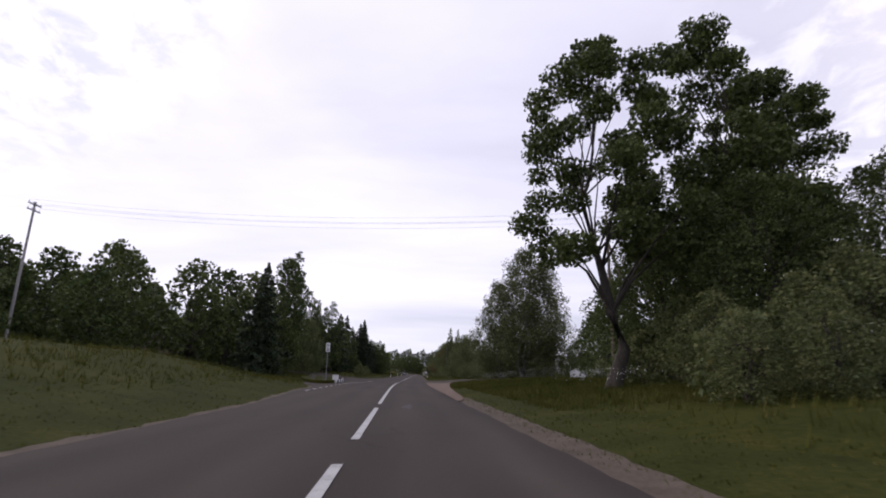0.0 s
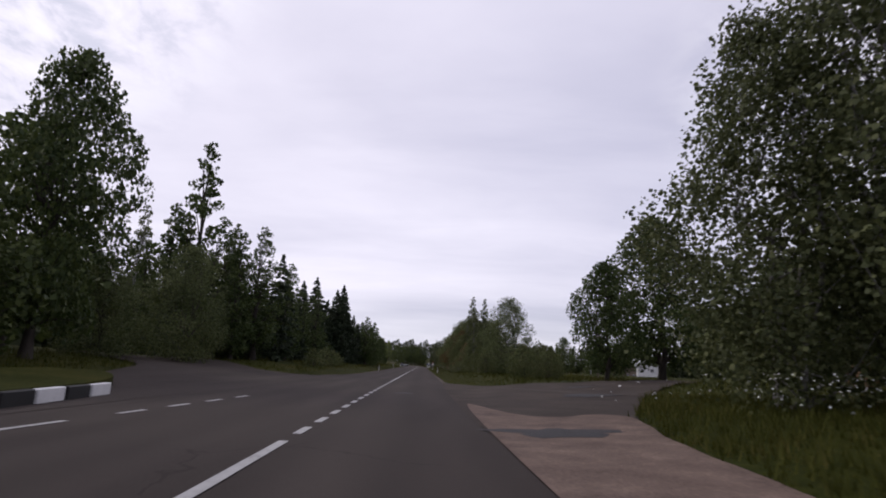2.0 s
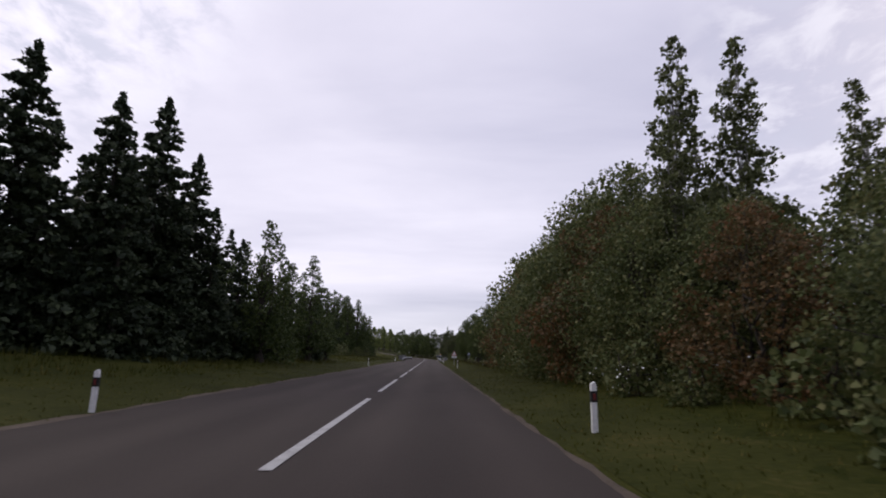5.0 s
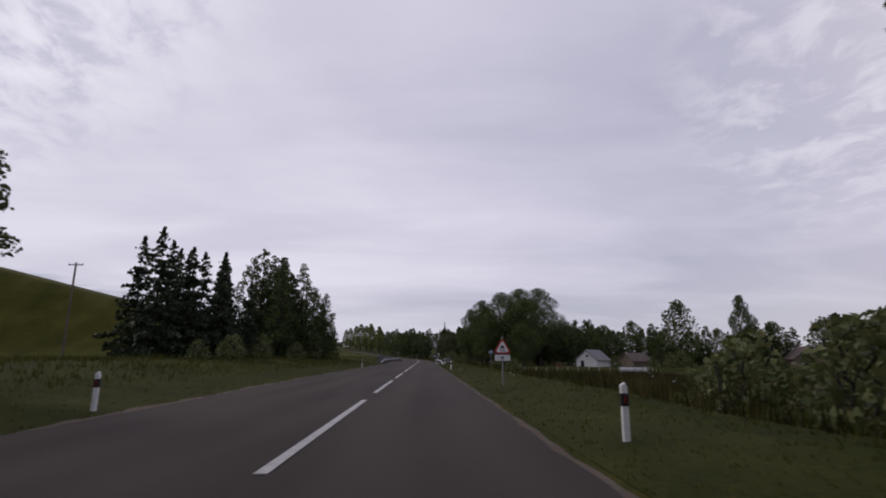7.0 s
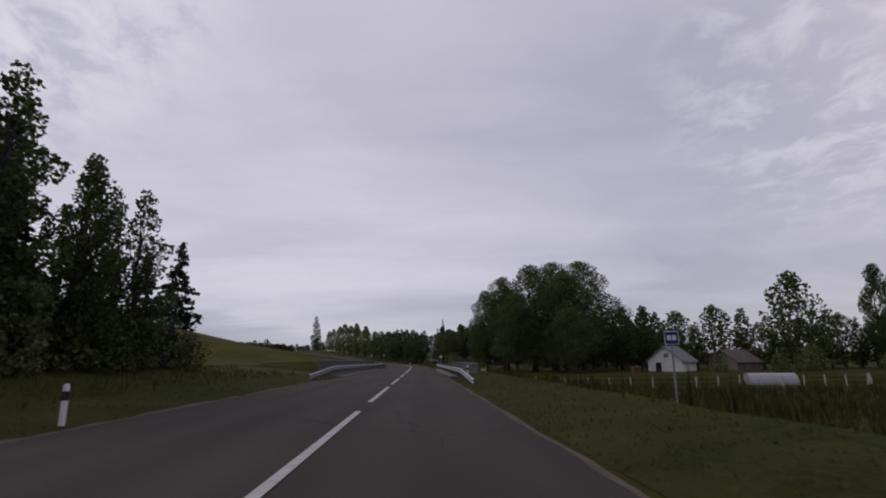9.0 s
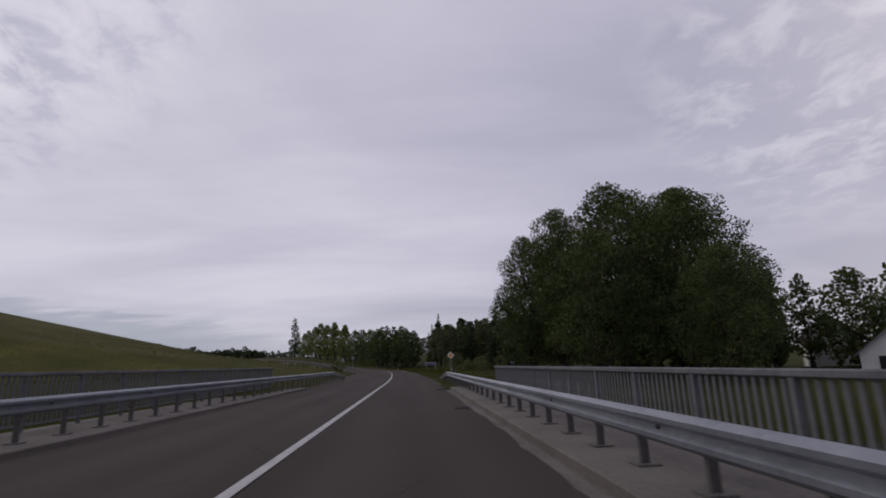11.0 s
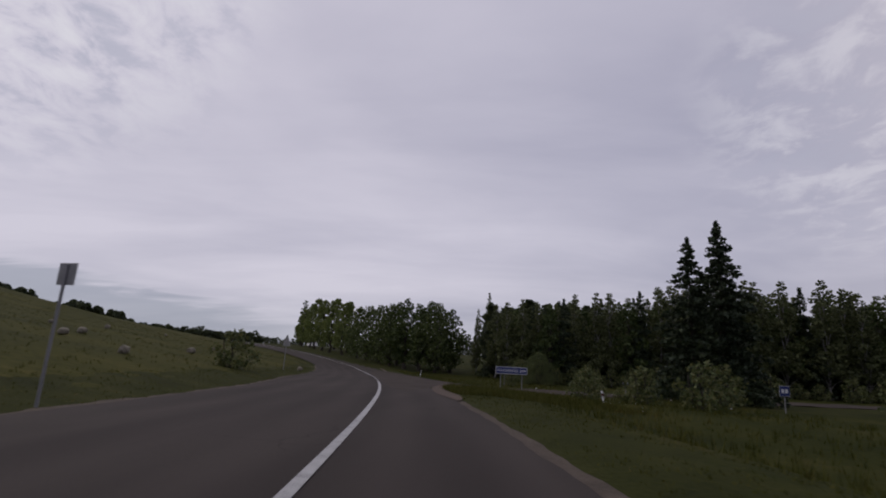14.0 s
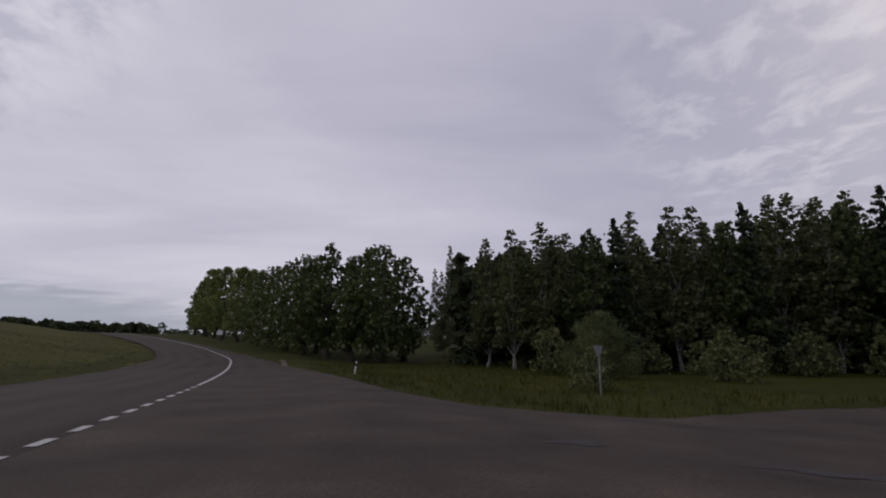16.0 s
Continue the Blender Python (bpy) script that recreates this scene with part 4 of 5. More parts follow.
for x, y, s in ((9.2, 153, 0.95), (9.0, 159, 1.12), (9.2, 165, 1.05)):
    plant(NEAR_THICKET, x, y, s)
for k in range(20):
    plant(BUSH, 7.6 + 0.9 * (k > 9) + rng.uniform(-0.4, 0.5), 135 + 2.9 * k, 0.4 + 0.3 * rng.uniform())
plant(WILLOW, 10.6, 140.4, 0.56, 0.66, label="airy young willow above the hedge")
plant(SLIM_BIRCH, 11.2, 141.6, 0.52)
plant(THICKET, 12.8, 109, 0.48, label="low dull green roadside shrub")
for x, y, s in ((11, 200, 1.1), (13, 202, 1.3), (15, 199, 1.5), (13.4, 196, 1.4), (10.2, 194, 1.0), (18, 203, 1.2)):
    plant(BUSH, x, y, s)
for x, y in ((8.6, 226), (9.4, 228)):
    plant(BUSH, x, y, 0.5)

# great oaks past the bridge, village trees
plant(OAK, 15.6, 345, 0.68, 0.98, turn=40, label="dark domed oak at the edge of the grove")
plant(OAK, 18.6, 341.5, 0.8, 1.12, turn=170, label="dark domed oak at the edge of the grove")
for x, y, s in ((20, 334, 0.86), (24.5, 340, 1.24), (30, 335, 1.12), (32, 352, 1.4), (38, 350, 1.4), (21, 350, 1.05)):
    plant(OAK, x, y, s, turn=rng.uniform(0, 360), label="great dark oak with a dense domed crown")
plant(OAK, 28, 326, 0.66, label="great dark oak with a dense domed crown")
for k in range(50):
    x = 30 + 2.8 * k + rng.uniform(-2, 2)
    plant((WOOD_TREE, FAR_OAK, ASPEN)[k % 3], x, 352 + 10 * rng.uniform() - 0.25 * (x - 30), 0.55 + 0.3 * rng.uniform(), label="village tree behind the gardens")
plant(LIME, 97, 338, 0.72, 1.5, label="tall poplar in the village gardens")
plant(ASPEN, 104, 342, 1.2, 1.0, label="tall poplar in the village gardens")
plant(FAR_OAK, 76, 335, 0.95, 1.12, label="tall garden tree among the village houses")
plant(WOOD_TREE, 56, 360, 0.95, label="round-topped tree behind the white house")
for x, y in ((52, 322), (66, 320), (72, 326), (84, 322), (90, 330), (60, 318)):
    plant(BUSH, x, y, 1.0 + 0.8 * rng.uniform())

# the wood round the second junction
plant(SPRUCE, 25.6, 410.2, 1.12)
plant(SPRUCE, 22.2, 409.0, 0.98)
plant(SLIM_BIRCH, 34, 388, 1.25, 1.28)
for x, y, s in ((37, 384, 0.55), (41, 381, 0.6), (45, 378, 0.6), (49, 375, 0.65), (54, 371, 0.7), (40, 390, 0.6), (34, 390, 0.5), (58, 368, 0.75)):
    plant(THICKET, x, y, s, label="dark undergrowth below the meadow trees")
plant(WOOD_TREE, 38, 385, 0.7)
plant(WOOD_TREE, 41, 392, 0.8)
for x, y, s in ((44, 384, 0.8), (48, 380, 0.9), (46, 390, 0.85), (52, 376, 0.95), (56, 372, 1.0), (50, 388, 0.95), (60, 368, 1.0), (37, 391, 0.6), (43, 379, 0.6)):
    plant(WOOD_TREE, x, y, s, label="dark tree beside the side road meadow")
for x, y, s in ((10.8, 402, 0.9), (14, 400, 1.0), (17, 397, 1.2), (9, 430, 0.8), (22, 404, 1.2), (33, 400, 1.4)):
    plant(BUSH, x, y, s)
plant(WILLOW, 15, 442, 0.72, 0.53, label="bright bushy willow behind the give way sign")
plant(BUSH, 20.5, 436, 1.2)
row = [(-10.5, 478), (-7, 473), (-3.6, 469), (-0.6, 466), (2.4, 469), (-2, 474), (-14, 487), (-9.5, 484), (0, 479), (-18, 495), (-13, 497), (-5, 487), (-21.5, 503)]
for k, (x, y) in enumerate(row):
    plant(WOOD_TREE if k % 3 else FAR_OAK, x, y, 0.95 if k % 3 else 0.7, (0.8 + 0.12 * (k % 2)) if k % 3 else 0.78, label="dark tree of the grove beyond the junction")
for x, y, s in ((-27, 512, 0.92), (-33, 522, 0.97), (-38, 534, 1.02), (-43, 546, 1.08), (-48, 558, 1.0), (-54, 572, 0.92), (-60, 590, 0.85), (-36, 545, 1.1), (-29, 530, 1.0)):
    plant(BRIGHT, x, y, s * 0.9, s)
for x, y, s in ((13.2, 503, 1.3), (10.5, 505, 1.0), (15, 509, 0.95), (8.2, 478, 0.8)):
    plant(SLIM_BIRCH, x, y, s, s * 1.25)
for k in range(78):
    f = (k // 3) / 26
    x, y = 11 + 66 * f + rng.uniform(-1.0, 1.0), 454 - 10 * f ** 0.8 + 5 * (k % 3) + rng.uniform(-1.5, 1.5)
    tr = (WOOD_BIRCH, WOOD_BIRCH, SPRUCE_B, WOOD_BIRCH, WOOD_TREE)[k % 5]
    s = (0.74 + 0.30 * min(1, f * 1.8)) * (17 / 14 if tr is SPRUCE_B else 1.0) + rng.uniform(-0.06, 0.06)
    plant(tr, x, y, s * (1.15 if tr is WOOD_BIRCH else 1.0), s, label="tall tree of the dense wood edge" if tr is not WOOD_BIRCH else "")
for k in range(22):
    plant(BUSH, 13 + 2.9 * k, 448 - 0.5 * k + rng.uniform(-2, 2), 0.9 + 0.6 * rng.uniform())

# far trees left and on the ridge
plant(BUSH, -14.2, 400.2, 1.05, label="single dark bush in the meadow")
plant(ASPEN, -99, 742, 2.6, 2.2, label="single dark tree on the horizon")


def far_wood(name, spots, label):
    """Far trees that nobody could count, each a ragged crown of leaf sprays."""
    at = []
    for x, y, h, w in spots:
        n = int(90 + 9 * h)
        u = unit(n)
        g = rng.uniform(0, 1, n)
        rad = w * np.sin(np.pi * np.clip(0.1 + 0.85 * g, 0, 1)) ** 0.7 * rng.uniform(0.5, 1.1, n)
        z0 = float(land(x, y))
        at.append(np.stack([x + u[:, 0] * rad, y + u[:, 1] * rad, z0 + h * g], 1))
    at = np.concatenate(at)
    return tagged(new(name, leaves(name, at, 1.8, FAR_WOOD)), label, "trees", kind="stuff")


spots = []
for c in range(20):
    turn, reach, size = radians(17 + 27 * c / 20 + rng.uniform(-0.8, 0.8)), rng.uniform(330, 420), rng.uniform(4, 13)
    for k in range(int(size * 2.2)):
        a, r = turn + rng.uniform(-1, 1) * size / reach, reach + rng.uniform(-4, 4)
        spots.append((-r * math.sin(a), 310 + r * math.cos(a), 2.5 + 3.2 * rng.uniform(), 2.2))
far_wood("ridge_hedge", spots, "dark hedge and trees along the far ridge")
spots = []
for k in range(170):
    a = radians(-32 + 62 * k / 170)
    r = 640 + 120 * rng.uniform()
    spots.append((r * math.sin(a) + 10, 330 + r * math.cos(a), 11 + 7 * rng.uniform() + 18 * float(sm(k, 55, 80)), 6))
far_wood("far_forest", spots, "far dark forest along the horizon")
spots = []
for k in range(120):
    spots.append((130 + 4.0 * k + rng.uniform(-5, 5), 330 - 1.2 * k + 30 * rng.uniform(), 9 + 8 * rng.uniform(), 4))
for k in range(60):
    spots.append((60 + 3.4 * k, 150 + 2.6 * k + 25 * rng.uniform(), 13 + 7 * rng.uniform(), 4.5))
far_wood("far_wood_right", spots, "far wood beyond the village fields")
spots = []
for k in range(110):
    spots.append((-45 - 40 * rng.uniform(), 60 + 1.7 * k, 9 + 7 * rng.uniform(), 3.5))
far_wood("far_wood_left", spots, "dark wood behind the roadside trees")
spots = []
for k in range(90):
    spots.append((12 + 1.0 * k, 472 + 16 * rng.uniform() - 0.2 * k, 11 + 6 * rng.uniform(), 2.6))
far_wood("deep_wood", spots, "deep shaded wood behind the forest edge")


# ---- roadside things ----
def place(x, y, turn=0, sink=0.0):
    return Matrix.Translation((x, y, float(land(x, y)) - sink)) @ Matrix.Rotation(radians(turn), 4, "Z")


def guide_post(m, cut=0):
    t = thing("guide_post", m, "white plastic roadside marker post with a black band", "marker post", "roadside marker posts")
    part("body", slab([(-0.05, -0.2), (0.05, -0.2), (0.05, 0.76), (0.02, 0.84), (-0.05, 0.80)], -0.04, 0.04, 0.012), WHITE, t)
    part("band", slab([(-0.053, 0.50), (0.053, 0.50), (0.053, 0.68), (-0.053, 0.68)], -0.043, 0.043), BLACK, t, "black band")
    part("reflector", box(-0.02, 0.02, -0.048, -0.0435, 0.54, 0.64), REFLECTOR, t, "small dark red reflector")
    return t


first_post = guide_post(place(4.45, 144.4))
for x, y, tilt in ((-4.95, 146.2, 0), (4.15, 235.5, 3), (-5.7, 246, 0), (4.85, 272, 0), (-5.4, 196, 0), (4.6, 192, 0), (-2.5, 441.4, 7), (10.2, 396, -8)):
    copy_thing(first_post, place(x, y) @ Matrix.Rotation(radians(tilt), 4, "Y"))


def sign_post(t, height, x=0.0):
    part("post", rod((x, 0.03, -0.4), (x, 0.03, height), 0.033, 0.033, 10), POST_GREY, t, "grey steel post")


def polygon_plate(points, y0, y1, mat, name, t, label=""):
    return part(name, slab(points, y0, y1, 0.004), mat, t, label)


def turned(points, s):
    return [(x * s, z * s) for x, z in points]


def triangle(side, up=True, cut=0.12):
    h = side * math.sqrt(3) / 2
    base = [(-side / 2, -h / 3), (side / 2, -h / 3), (0, 2 * h / 3)]
    if not up:
        base = [(x, -z) for x, z in base][::-1]
    out = []
    for k in range(3):
        p, q, r = base[k - 1], base[k], base[(k + 1) % 3]
        out.append((q[0] + (p[0] - q[0]) * cut, q[1] + (p[1] - q[1]) * cut))
        out.append((q[0] + (r[0] - q[0]) * cut, q[1] + (r[1] - q[1]) * cut))
    return out


def lifted(points, z):
    return [(x, p + z) for x, p in points]


# slippery road warning, with a plate under it
t = thing("warning_sign", place(4.85, 205.8, -3), "red-edged triangular warning sign with a skidding car", "road sign")
sign_post(t, 2.0)
polygon_plate(lifted(triangle(0.74), 1.52), -0.012, 0.0, RED, "panel", t, "red border")
polygon_plate(lifted(triangle(0.56), 1.52), -0.017, -0.0125, WHITE, "face", t, "white face")
polygon_plate([(-0.09, 1.52), (0.09, 1.52), (0.10, 1.57), (0.05, 1.59), (0.035, 1.64), (-0.035, 1.64), (-0.05, 1.59), (-0.10, 1.57)], -0.022, -0.0175, BLACK, "car_symbol", t)
for s in (-1, 1):
    polygon_plate([(-0.05 + s * 0.05, 1.50), (-0.01 + s * 0.05, 1.50), (0.03 + s * 0.06, 1.42), (0.10 + s * 0.06, 1.40), (0.10 + s * 0.06, 1.375), (0.0 + s * 0.06, 1.40)], -0.022, -0.0175, BLACK, "skid_symbol", t)
polygon_plate([(-0.33, 1.0), (0.33, 1.0), (0.33, 1.27), (-0.33, 1.27)], -0.012, 0.0, BLACK, "plate_edge", t)
polygon_plate([(-0.315, 1.015), (0.315, 1.015), (0.315, 1.255), (-0.315, 1.255)], -0.016, -0.0125, WHITE, "plate", t)
for a in (0, 60, 120):
    bm = rod((-0.09 * math.cos(radians(a)), -0.019, 1.135 - 0.09 * math.sin(radians(a))), (0.09 * math.cos(radians(a)), -0.019, 1.135 + 0.09 * math.sin(radians(a))), 0.012, 0.012, 6)
    part("snowflake_arm", bm, BLACK, t)

# priority road sign
t = thing("priority_sign", place(5.33, 332.1, -4), "yellow diamond priority road sign with a white border", "road sign")
sign_post(t, 2.0)
dia = [(0, -1), (1, 0), (0, 1), (-1, 0)]
polygon_plate(lifted(turned(dia, 0.33), 1.96), -0.012, 0.0, BLACK, "edge", t)
polygon_plate(lifted(turned(dia, 0.318), 1.96), -0.017, -0.0125, WHITE, "border", t, "white border")
polygon_plate(lifted(turned(dia, 0.215), 1.96), -0.022, -0.0175, YELLOW, "face", t, "orange-yellow face")


def lettering(text, size, x, z, y, mat, t, name):
    c = bpy.data.curves.new(name, "FONT")
    c.body, c.size, c.extrude = text, size, 0.002
    tmp = bpy.data.objects.new(name, c)
    me = bpy.data.meshes.new_from_object(tmp)
    me.transform(Matrix.Translation((x, y, z)) @ Matrix.Rotation(radians(90), 4, "X"))
    me.materials.clear()
    bpy.data.objects.remove(tmp)
    return part(name, me, mat, t, "white lettering")


# direction board
t = thing("direction_sign", place(6.1, 407.2, 6, 0.1), "blue direction board with white words and arrow on two posts", "road sign")
for x in (-0.9, 0.9):
    sign_post(t, 2.0, x)
polygon_plate([(-1.33, 1.5), (1.33, 1.5), (1.33, 2.08), (-1.33, 2.08)], -0.02, 0.0, WHITE, "border", t, "white border")
polygon_plate([(-1.29, 1.54), (1.29, 1.54), (1.29, 2.04), (-1.29, 2.04)], -0.026, -0.0205, BLUE, "face", t, "dark blue face")
lettering("KAVARSKAS 20", 0.325, -1.2, 1.68, -0.029, WHITE, t, "words")
polygon_plate([(0.92, 1.77), (1.06, 1.77), (1.06, 1.70), (1.23, 1.80), (1.06, 1.90), (1.06, 1.83), (0.92, 1.83)], -0.031, -0.0265, WHITE, "arrow", t, "white arrow")

# give way sign
t = thing("give_way_sign", place(8.05, 427.2, -150), "give way sign seen from behind on a thin post", "road sign")
sign_post(t, 1.75)
polygon_plate(lifted(triangle(0.72, False), 1.83), -0.012, 0.0, RED, "panel", t, "red border")
polygon_plate(lifted(triangle(0.5, False), 1.83), -0.017, -0.0125, WHITE, "face", t)
polygon_plate(lifted(triangle(0.72, False), 1.83), 0.001, 0.012, POST_GREY, "back", t, "bare grey back")


def blue_plate(x, y, w, h, z, turn, label, bars=True):
    t = thing("place_sign", place(x, y, turn), label, "road sign")
    sign_post(t, z)
    polygon_plate([(-w / 2, z - h), (w / 2, z - h), (w / 2, z), (-w / 2, z)], -0.012, 0.0, WHITE, "border", t)
    polygon_plate([(-w / 2 + 0.02, z - h + 0.02), (w / 2 - 0.02, z - h + 0.02), (w / 2 - 0.02, z - 0.02), (-w / 2 + 0.02, z - 0.02)], -0.017, -0.0125, BLUE, "face", t)
    if bars:
        for k in range(2):
            polygon_plate([(-w * 0.32 + k * w * 0.36, z - h * 0.68), (-w * 0.06 + k * w * 0.36, z - h * 0.68), (-w * 0.06 + k * w * 0.36, z - h * 0.3), (-w * 0.32 + k * w * 0.36, z - h * 0.3)], -0.021, -0.0175, WHITE, "writing_bar", t)
    return t


blue_plate(10.2, 252.5, 0.5, 0.45, 2.9, 0, "small blue road plate with white writing on a thin post")
blue_plate(24, 400, 1.0, 0.7, 1.8, 20, "blue road sign on the side road")
blue_plate(20.5, 421, 0.8, 0.5, 1.6, 20, "blue road sign on the side road")
# signs facing the other way, left of the road
t = thing("warning_sign", place(-15.3, 416, 140), "grey back of a triangular warning sign on a post", "road sign")
sign_post(t, 2.9)
polygon_plate(lifted(triangle(1.45), 2.75), -0.012, 0.0, WHITE, "face", t)
polygon_plate(lifted(triangle(1.45), 2.75), 0.001, 0.012, POST_GREY, "back", t, "bare grey back")
x, y = -8.15, 374.4
t = thing("road_board", place(x, y, 165), "grey back of a small square road sign on one post", "road sign")
z = 2.75 - float(land(x, y))
sign_post(t, z + 0.2)
polygon_plate([(-0.24, z - 0.24), (0.24, z - 0.24), (0.24, z + 0.24), (-0.24, z + 0.24)], -0.012, 0.0, WHITE, "face", t)
polygon_plate([(-0.24, z - 0.24), (0.24, z - 0.24), (0.24, z + 0.24), (-0.24, z + 0.24)], 0.001, 0.012, POST_GREY, "back", t, "bare grey back")

# bus stop
t = thing("bus_stop_sign", place(-6.7, 62.6, 4) @ Matrix.Translation((0, 0, 0.1)), "white upright bus stop board on a thin pole", "bus stop sign")
sign_post(t, 4.0)
polygon_plate([(-0.19, 3.0), (0.19, 3.0), (0.19, 3.85), (-0.19, 3.85)], -0.03, 0.0, WHITE, "board", t)
for z in (3.05, 3.55):
    polygon_plate([(-0.11, z), (0.11, z), (0.11, z + 0.2), (-0.11, z + 0.2)], -0.036, -0.0305, POST_GREY, "symbol_bar", t)
polygon_plate([(-0.06, 3.2), (0.06, 3.2), (0.06, 3.5), (-0.06, 3.5)], -0.036, -0.0305, POST_GREY, "symbol_bar", t)
for x, y, w, h, lab in ((-6.2, 65.4, 0.62, 0.5, "white painted concrete block on the island"), (-8.5, 65.2, 0.4, 0.4, "small grey concrete flower pot on the island"), (-7.4, 66.0, 0.42, 0.34, "small grey concrete flower pot on the island")):
    t = thing("concrete_block", place(x, y, 8, -0.34), lab, "concrete block")
    part("body", box(-w / 2, w / 2, -0.25, 0.25, -0.4, h, 0.04), WHITE if w > 0.5 else CONCRETE, t)
    part("cap", box(-w / 2 - 0.02, w / 2 + 0.02, -0.27, 0.27, h + 0.002, h + 0.05, 0.015), WHITE if w > 0.5 else CONCRETE, t)
island = tract("traffic_island", rounded([(-5.8, 61.8), (-6.3, 67), (-7.3, 76), (-9, 81), (-12, 83), (-11, 71), (-9, 63), (-7.1, 60.6)]), GRASS, 0.32, "grassy island between lay-by and road", "traffic island")
bm = bmesh.new()
bm.from_mesh(island.data)
rim = bmesh.ops.extrude_edge_only(bm, edges=[e for e in bm.edges if e.is_boundary])
bmesh.ops.translate(bm, vec=(0, 0, -0.5), verts=[v for v in rim["geom"] if isinstance(v, bmesh.types.BMVert)])
bm.to_mesh(island.data)
bm.free()
for k in range(11):
    f = k / 13
    x, y = -5.85 - 1.6 * f ** 1.6, 63.4 + 16 * f
    t = thing("kerb_stone", place(x, y, 5 + 6 * f), "black kerb stone of the island" if k % 2 else "white painted kerb stone of the island", "kerb stone", "island kerb stones")
    part("stone", box(-0.09, 0.09, 0, 1.19, -0.05, 0.4, 0.025), BLACK if k % 2 else WHITE, t)

# ---- bridge ----
deck = new("bridge_deck", None)
tagged(deck, "concrete road bridge deck with kerbed walkways", "bridge", kind="structure")
part("slab", box(-7.4, 6.6, BRIDGE_A, BRIDGE_B, -0.9, -0.075), CONCRETE, deck)
part("walkway", box(3.75, 6.5, BRIDGE_A - 4, 311.5, -0.2, 0.06, 0.02), CONCRETE, deck)
part("walkway", box(-7.3, -4.75, BRIDGE_A - 1, 319, -0.2, 0.06, 0.02), CONCRETE, deck)
for y in (BRIDGE_A + 1, BRIDGE_B - 2):
    part("abutment", box(-6.4, 6.4, y, y + 1, -4.5, -0.9), CONCRETE, deck)
bm = bmesh.new()
bmesh.ops.create_grid(bm, x_segments=1, y_segments=1, size=1, matrix=Matrix.Translation((0, 298, -2.75)) @ Matrix.Diagonal((80, 9, 1, 1)))
tagged(part("river", bm, WATER, None), "dark slow river under the bridge", "water", kind="structure")

W_BEAM = [(0.0, -0.155), (0.03, -0.15), (0.083, -0.105), (0.083, -0.06), (0.02, -0.02), (0.02, 0.02), (0.083, 0.06), (0.083, 0.105), (0.03, 0.15), (0.0, 0.155)]


def beam_rail(name, y0, y1, x, face, post_from, post_to, drop0, drop1, step=1.33, label="", lift=0.0):
    """A W-beam guard rail; face is the side on which its waves look at the road. It runs down to the ground over drop metres at its ends."""
    t = thing(name, Matrix.Translation((x, 0, 0)), label, "guard rail")
    ys = np.arange(y0, y1 + 0.01, 0.5)
    verts, faces, n = [], [], 2 * len(W_BEAM)
    ring = W_BEAM + [(a - 0.006, b) for a, b in W_BEAM[::-1]]
    top = lambda y: 0.42 + lift - (0.42 * (1 - min(1, (y - y0) / drop0)) if drop0 else 0) - (0.56 * (1 - min(1, (y1 - y) / drop1)) ** 1.5 if drop1 else 0)
    for y in ys:
        verts += [(face * a, y, top(y) + b + 0.1) for a, b in ring]
    for j in range(len(ys) - 1):
        for i in range(n):
            a, b = j * n + i, j * n + (i + 1) % n
            faces.append((a, b, b + n, a + n))
    part("beam", raw("beam", verts, faces, STEEL), STEEL, t, "galvanised W-shaped beam")
    stem = None
    plate = None
    for k, y in enumerate(np.arange(post_from, post_to, step)):
        z = top(y)
        if stem is None:
            stem = part("post", box(-0.05, 0.05, -0.03, 0.03, -0.5 - lift, 0.2, 0.008), POST_STEEL, t, "dull brownish-grey steel post")
            o = stem
        else:
            o = new("post", stem.data)
            o.parent = t
        o.location = (-face * 0.06, y, z - 0.1)
        if BRIDGE_A - 3 < y < (311 if face < 0 else 318):
            if plate is None:
                plate = part("base_plate", box(-0.13, 0.13, -0.13, 0.13, 0.0, 0.02, 0.004), POST_STEEL, t)
                p = plate
            else:
                p = new("base_plate", plate.data)
                p.parent = t
            p.location = (-face * 0.06, y, 0.062)
    for k, y in enumerate(np.arange(y0 + 4, y1 - 6, 4.0)):
        b = part("bolt", box(-0.01, 0.01, -0.03, 0.03, -0.02, 0.02, 0.004), BLACK, t)
        b.location = (face * 0.03, y, top(y) + 0.1)
    return t


rail_r = beam_rail("guard_rail", 262, 330, 4.3, -1, 264, 327, 9, 9, label="galvanised steel guard rail on the bridge, ends turned down")
rail_l = beam_rail("guard_rail", 268, 341.5, -5.4, 1, 270, 340.5, 9, 9, lift=0.2, label="galvanised steel guard rail on the bridge, ends turned down")
for t, y, f in ((rail_r, 276, -1), (rail_l, 338, 1)):
    o = part("reflector", box(-0.01, 0.01, -0.04, 0.04, -0.06, 0.06, 0.004), RED, t, "red reflector")
    o.location = (f * 0.06, y, 0.5)


